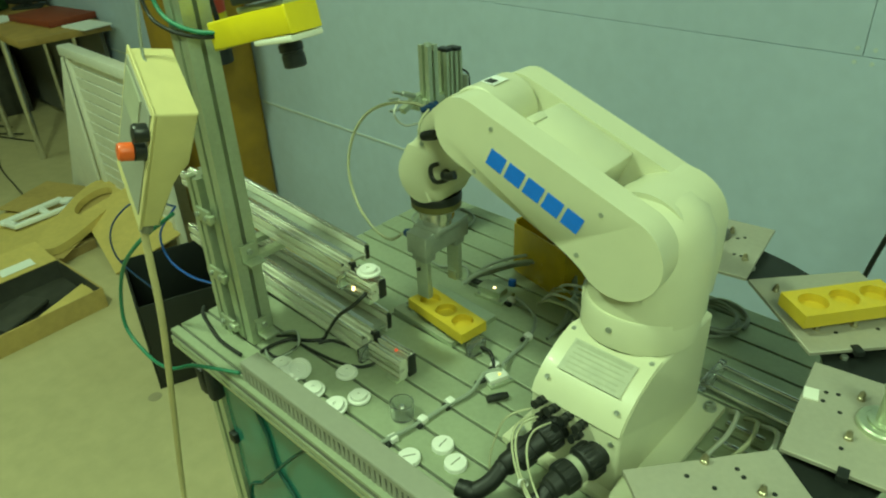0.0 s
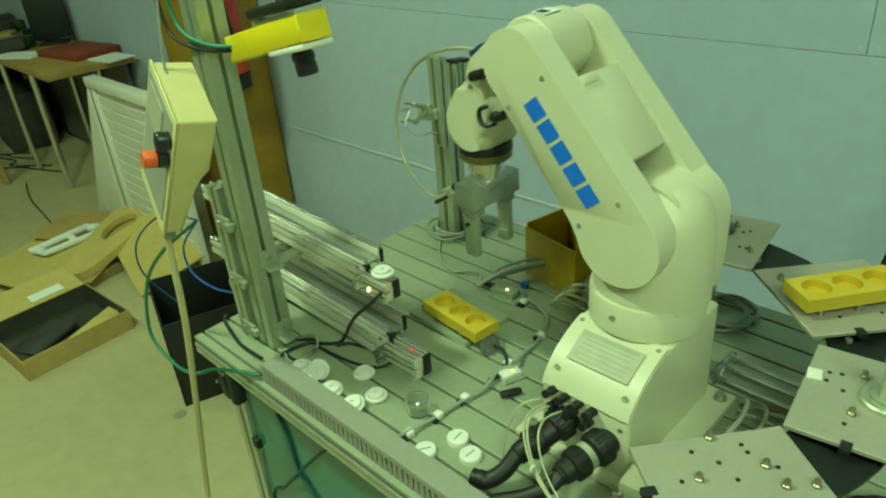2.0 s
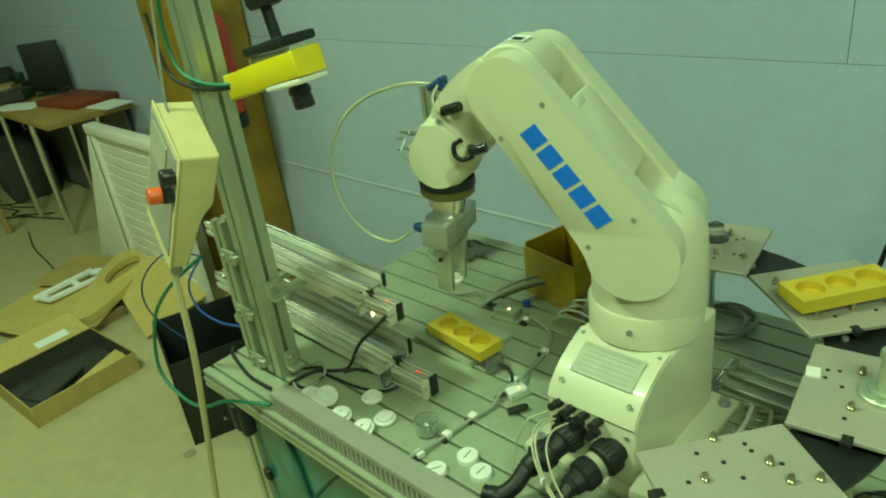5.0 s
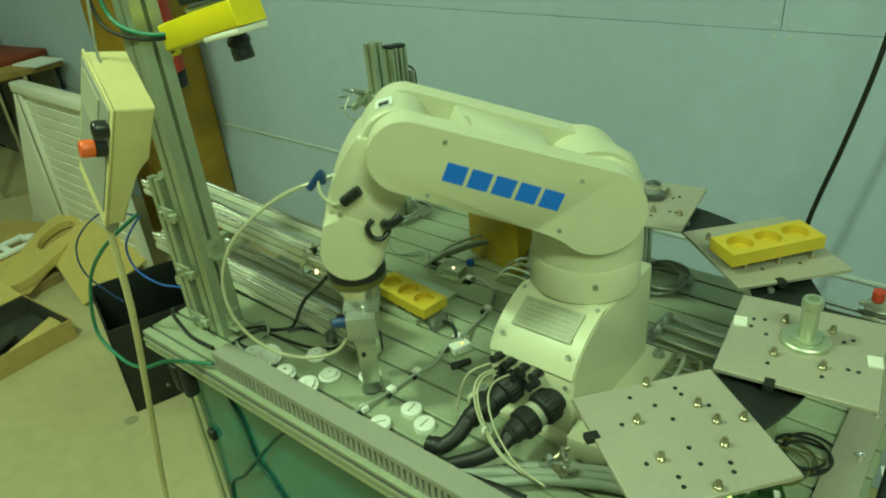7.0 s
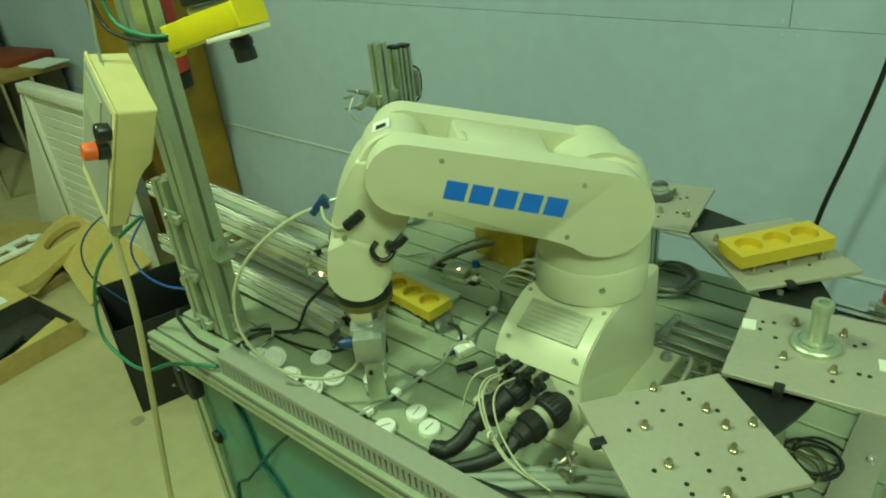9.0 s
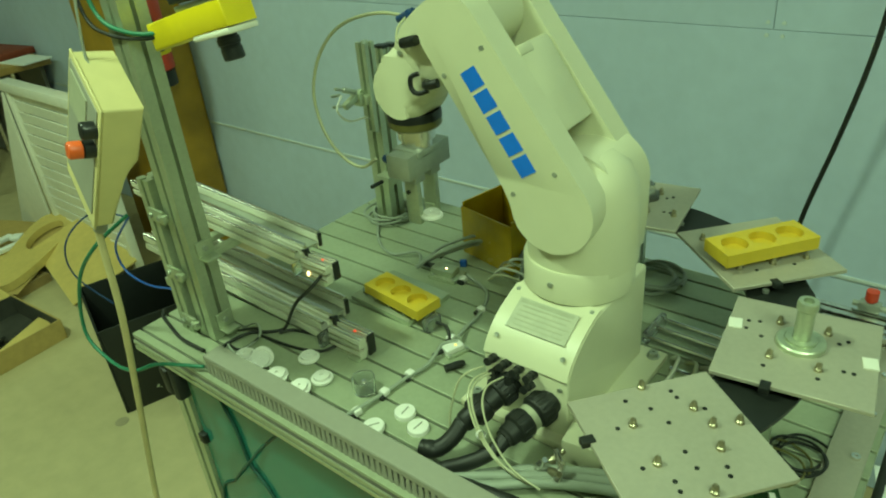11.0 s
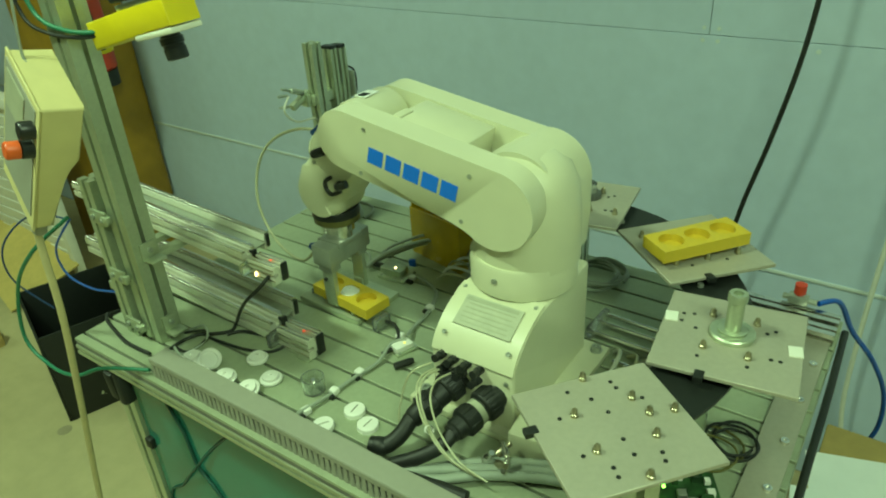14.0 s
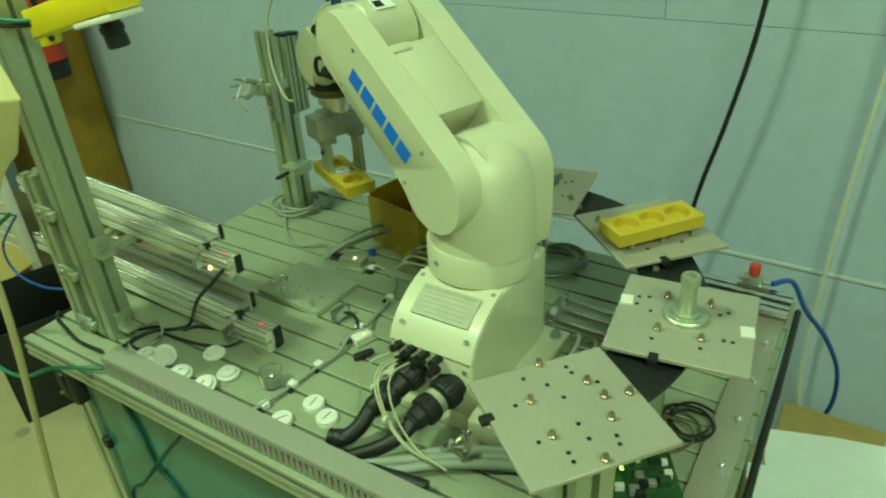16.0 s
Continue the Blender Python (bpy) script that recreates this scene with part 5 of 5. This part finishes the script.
pack = thing("flattened_carton", "flattened cardboard carton spread on the floor", "carton", pose(-2.86, 0.12, 0, 0, 0, 10))
part("sheet", Mesh().box((0.52, 0.42, 0.006), pose(-0.13, -0.02, 0.06, 3, -3, 6)), CARDPALE, pack)
part("sheet", Mesh().box((0.4, 0.36, 0.006), pose(-0.3, 0.3, 0.05, -4, 6, 25)), CARD, pack)
part("sheet", Mesh().box((0.5, 0.3, 0.006), pose(0.32, 0.26, 0.1, 18, 10, -20)), CARDPALE, pack)
part("prop", Mesh().box((0.4, 0.3, 0.04), pose(0, 0, 0.02)), CARDIN, pack)
insert = thing("carton_insert", "curved yellow cardboard insert with an oval opening", "packing insert", pose(-2.86, 0.345, 0.112, -3, -6, 124))
rim = Mesh()
loops = []
for i in range(40):
    a = 2 * math.pi * i / 40
    c, d = math.cos(a), math.sin(a)
    k = (abs(c) ** 3.2 + abs(d) ** 3.2) ** (-1 / 3.2)
    x = 0.30 * k * c
    y = (0.112 + 0.10 * x) * k * d
    loops.append([rim.bm.verts.new(v) for v in ((x, y, -0.035), (x, y, 0.0), (0.085 + 0.115 * c, 0.068 * d, 0.0), (0.085 + 0.112 * c, 0.065 * d, -0.03))])
for i in range(40):
    A, B = loops[i], loops[(i + 1) % 40]
    for k in range(3):
        rim.bm.faces.new((A[k], B[k], B[k + 1], A[k + 1]))
part("sheet", rim, CARDPALE, insert)
part("under_sheet", Mesh().box((0.56, 0.17, 0.005), pose(-0.03, 0, -0.040), 0.001, 1), CARD, insert, "brown cardboard under the insert")
foam = thing("foam_frame", "white foam packing frame lying on the cardboard", "packing", pose(-3.045, 0.205, 0.088, 0, 0, 97))
for sx, sy, px_, py_, yaw in ((0.30, 0.035, 0.0, 0.055, 3), (0.26, 0.03, 0.0, -0.045, -4), (0.035, 0.09, -0.12, 0.0, 10), (0.03, 0.09, 0.03, 0.0, -6), (0.05, 0.05, 0.15, 0.02, 30)):
    part("strip", Mesh().box((sx, sy, 0.022), pose(px_, py_, 0.0, 0, 0, yaw), 0.007), PAPER, foam)

panel = thing("slatted_panel", "white slatted panel standing on the floor", "panel", pose(-2.70, 0.545, 0))
W2 = 0.36
part("top_rail", Mesh().span((-W2 - 0.02, -0.03, 0.745), (W2, 0.03, 0.79), 0.006), PALEWHITE, panel)
part("stile", Mesh().span((-W2, -0.018, 0.0), (-W2 + 0.035, 0.018, 0.745), 0.003), PALEWHITE, panel)
part("stile", Mesh().span((W2 - 0.035, -0.018, 0.0), (W2, 0.018, 0.745), 0.003), PALEWHITE, panel)
for i in range(14):
    part("slat", Mesh().box((2 * W2 - 0.07, 0.008, 0.050), pose(0, 0, 0.06 + i * 0.0515, 7), 0.002, 1), PALEWHITE, panel)
part("brace", Mesh().outline([(-W2 - 0.005, 0.74), (-W2 - 0.42, 0.0), (-W2 - 0.02, 0.0)], 0.012, pose(0, -0.024, 0), 0.002), PALEWHITE, panel, "white sloping side brace")

desk = thing("desk", "wooden desk on chrome legs against the wall", "desk", pose(-4.6, 0.73, 0))
part("top", Mesh().box((2.1, 0.46, 0.035), pose(0, 0, 0.7225), 0.004), WOOD, desk)
for x in (-0.9, 0.1, 0.62):
    for y in (-0.18, 0.18):
        part("leg", Mesh().turned([(0, 0), (0.018, 0), (0.018, 0.705), (0, 0.705)], pose(x, y, 0), 12), SHINY, desk)
part("modesty_panel", Mesh().box((1.9, 0.02, 0.66), pose(0, 0.21, 0.37)), DARKSLOT, desk, "dark grey back panel")
tagged(part("ring_binder", Mesh().box((0.40, 0.27, 0.034), pose(-3.93, 0.815, 0.7575, 0, 0, 10), 0.005), DULLRED), "red ring binder lying on the desk", "binder")
tagged(part("paper_stack", Mesh().box((0.2, 0.16, 0.008), pose(-3.6, 0.86, 0.744, 0, 0, 10)), PAPER), "white papers on the desk corner", "paper")
tagged(part("paper_stack", Mesh().box((0.3, 0.16, 0.006), pose(-4.25, 0.6, 0.743, 0, 0, 30)), PAPER), "white papers on the desk", "paper")
mon = thing("monitor", "small black screen standing on the desk", "monitor", pose(-4.42, 0.86, 0.74, 0, 0, 58))
part("screen", Mesh().box((0.22, 0.03, 0.28), pose(0, 0, 0.17), 0.006), BLACK, mon)
part("stand", Mesh().box((0.16, 0.12, 0.012), pose(0, 0, 0.006), 0.003).box((0.05, 0.02, 0.05), pose(0, 0.01, 0.03)), BLACK, mon)
for i in range(16):
    x = -5.55 + 0.075 * i
    tagged(part("desk_clutter", Mesh().box((random.uniform(0.07, 0.2), random.uniform(0.06, 0.16), random.uniform(0.03, 0.09)), pose(x, random.uniform(0.6, 0.9), 0.775 if i % 5 else 0.785, 0, 0, random.uniform(0, 90)), 0.006), (DARK, WOOD, BLACK, GREY, PCB)[i % 5]), "dark workshop clutter heaped on the desk", "clutter", "desk clutter")
tagged(part("trestle_leg", Mesh().box((0.05, 0.03, 0.86), pose(-4.62, 0.33, 0.37, 0, -28, 0), 0.003), WOOD), "brown slanting wooden trestle leg", "leg")
for i in range(4):
    cable("floor_cable", "dark cable strewn on the floor under the desk", [(-5.4 + 0.2 * i, 0.35 + 0.05 * (i % 3), 0.006), (-5.2 + 0.2 * i, 0.5, 0.008), (-5.1 + 0.18 * i, 0.45 + 0.06 * (i % 2), 0.006), (-4.9 + 0.2 * i, 0.62, 0.006)], 0.0045, RUBBER)
cable("floor_cable", "thin dark cable lying on the floor", [(-4.3, 0.4, 0.004), (-4.0, 0.33, 0.004), (-3.7, 0.30, 0.004), (-3.5, 0.28, 0.004)], 0.004, RUBBER)
tagged(part("floor_stain", Mesh().turned([(0.022, 0.0008), (0.018, 0.0012), (0, 0.0014)], pose(-1.56, 0.0, 0, 0, 0, 20), 14), OIL), "small dark oil spot on the floor", "stain")

# dark boxes added in place of the shade under and beyond the desk
for i, (x, y, sx, sz) in enumerate(((-5.2, 0.72, 0.5, 0.38), (-5.8, 0.8, 0.4, 0.5), (-6.4, 0.7, 0.6, 0.9), (-7.2, 0.75, 0.6, 1.1))):
    tagged(part("storage_box", Mesh().box((sx, 0.3, sz), pose(x, y, sz / 2, 0, 0, 8 * (i % 3) - 6), 0.01), (DARK, BLACK, CARDIN)[i % 3]), "dark box added for the shade under and beyond the desk", "box", "storage boxes")

# ---- movement ----
# seconds, turn of the shoulder, rise of the upper arm, of the forearm and of the tool, in degrees
JOINTS = [
    (0.0, 182.3, 23.1, -47.7, -90), (0.3, 181.9, 14.3, -52.5, -90), (0.5, 181.9, 12.0, -54.0, -90), (1.0, 181.9, 11.8, -53.0, -90), (1.2, 181.9, 13.1, -52.4, -90), (1.5, 181.8, 21.2, -47.6, -90),
    (1.75, 180.4, 37.0, -46.1, -90), (2.0, 179.0, 50.0, -47.8, -90), (2.25, 179.4, 60.2, -42.4, -90), (2.5, 189.6, 59.6, -40.5, -84), (2.75, 198.1, 50.5, -40.6, -74), (3.0, 204.3, 42.0, -41.2, -68),
    (3.2, 204.4, 41.6, -41.6, -68), (3.6, 204.4, 41.4, -41.8, -68), (4.1, 204.4, 41.6, -41.6, -68), (4.6, 203.8, 43.2, -41.5, -74), (5.0, 196.8, 52.3, -45.3, -86), (5.25, 200.8, 47.3, -49.2, -90),
    (5.5, 212.4, 36.7, -58.4, -90), (5.75, 219.6, 24.1, -64.3, -90), (6.0, 222.3, 18.3, -65.9, -90), (6.5, 222.5, 16.8, -67.1, -90), (6.8, 222.6, 18.1, -66.6, -90), (7.0, 222.6, 22.3, -64.2, -90),
    (7.25, 217.2, 34.7, -59.1, -90), (7.5, 199.8, 47.4, -54.5, -90), (7.75, 182.9, 61.1, -50.5, -90), (8.0, 185.9, 59.9, -49.8, -90), (8.25, 211.1, 42.3, -53.8, -90), (8.5, 222.4, 28.1, -60.2, -90),
    (8.75, 222.6, 19.3, -66.2, -90), (9.0, 222.8, 16.6, -67.4, -90), (9.4, 223.1, 17.0, -67.3, -90), (9.9, 222.3, 31.3, -58.4, -90), (10.4, 204.7, 51.8, -48.4, -90), (10.9, 185.1, 57.2, -44.3, -90),
    (11.25, 179.8, 48.5, -42.2, -90), (11.5, 180.5, 33.8, -44.7, -90), (11.75, 181.1, 21.4, -47.3, -90), (12.0, 181.4, 14.7, -49.7, -90), (12.5, 181.4, 11.6, -51.1, -90), (13.0, 181.6, 15.8, -47.9, -90),
    (13.5, 182.0, 20.8, -48.6, -90), (13.8, 181.4, 13.4, -52.5, -90), (14.0, 180.9, 11.9, -53.5, -90), (14.5, 181.1, 12.6, -54.7, -90), (15.0, 180.7, 16.0, -52.3, -90), (15.5, 179.9, 28.2, -41.0, -90),
    (15.75, 175.9, 35.2, -32.9, -90), (16.0, 161.3, 37.5, -25.3, -90),
]


# seconds and half the gap between the fingers
OPENING = [(0.0, 0.031), (3.5, 0.031), (3.9, 0.0165), (6.5, 0.0165), (6.8, 0.029), (8.9, 0.029), (9.3, 0.0165), (12.5, 0.0165), (12.9, 0.031), (14.1, 0.031), (14.5, 0.0245), (16.0, 0.0245)]


def joints(t):
    """The joint angles at t seconds, gliding between the rows."""
    ts = [r[0] for r in JOINTS]
    i = max(0, min(len(ts) - 2, int(np.searchsorted(ts, t, "right")) - 1))
    u = (t - ts[i]) / (ts[i + 1] - ts[i])
    out = []
    for k in range(1, 5):
        def slope(j):
            if j <= 0 or j >= len(ts) - 1:
                return 0.0
            a = (JOINTS[j][k] - JOINTS[j - 1][k]) / (ts[j] - ts[j - 1])
            b = (JOINTS[j + 1][k] - JOINTS[j][k]) / (ts[j + 1] - ts[j])
            return 0.0 if a * b <= 0 else 2 * a * b / (a + b)
        h = ts[i + 1] - ts[i]
        p0, p1, m0, m1 = JOINTS[i][k], JOINTS[i + 1][k], slope(i) * h, slope(i + 1) * h
        out.append((2 * u ** 3 - 3 * u * u + 1) * p0 + (u ** 3 - 2 * u * u + u) * m0 + (3 * u * u - 2 * u ** 3) * p1 + (u ** 3 - u * u) * m1)
    return out


def links(t):
    """The poses of shoulder, upper arm, forearm and tool in the robot's space."""
    q1, q2, q3, q5 = joints(t)
    turn = pose(0, 0, 0, 0, 0, q1)
    e = pose(0, 0, ZJ) @ pose(0, 0, 0, 0, -q2, 0)
    j3 = e @ Vector((LU, 0, 0))
    fm = pose(*j3) @ pose(0, 0, 0, 0, -q3, 0)
    j5 = fm @ Vector((LF, 0, LO))
    tm = pose(*j5) @ pose(0, 0, 0, 0, -q5, 0)
    return turn, turn @ e, turn @ fm, turn @ tm


def motions():
    """Keys the robot's links, the tray that it lifts and the cap that it carries."""
    times = [round(0.1 * i, 1) for i in range(161)]
    poses = {t: links(t) for t in times}
    for i, ob in enumerate((shoulder, upper, fore)):
        walk(ob, [(t, poses[t][i]) for t in times])
    walk(wrist, [(t, poses[t][3]) for t in times])
    walk(grip, [(t, poses[t][3]) for t in times])
    home = pose(RX, RY, ZP)
    for side_, fg in fingers:
        walk(fg, [(t, pose(0, side_ * np.interp(t, *zip(*OPENING)), 0)) for t in times])
    rest = tray_work.matrix_basis.copy()
    held = (home @ poses[14.6][3]).inverted() @ rest
    walk(tray_work, [(t, rest if t < 14.6 else home @ poses[t][3] @ held) for t in times])
    start = slide_cap.matrix_basis.copy()
    in_cup = pose(-0.215, -0.109, ZP + 0.0195)
    laid = rest @ pose(-0.002, 0, 0.0085)
    grips = [(home @ poses[t][3]).inverted() @ m for t, m in ((3.9, start), (6.6, in_cup), (9.2, in_cup), (12.5, laid))]
    in_tray = rest.inverted() @ laid
    rows = []
    for t in times:
        tool = home @ poses[t][3]
        if t <= 3.9:
            m = start
        elif t < 6.6:
            u = min(1, max(0, (t - 4.4) / 0.8))
            m = tool @ grips[0].lerp(grips[1], u * u * (3 - 2 * u))
        elif t <= 9.2:
            m = in_cup
        elif t < 12.5:
            u = min(1, max(0, (t - 9.6) / 0.8))
            m = tool @ grips[2].lerp(grips[3], u * u * (3 - 2 * u))
        elif t < 14.6:
            m = laid
        else:
            m = tool @ held @ in_tray
        rows.append((t, m))
    walk(slide_cap, rows)


motions()
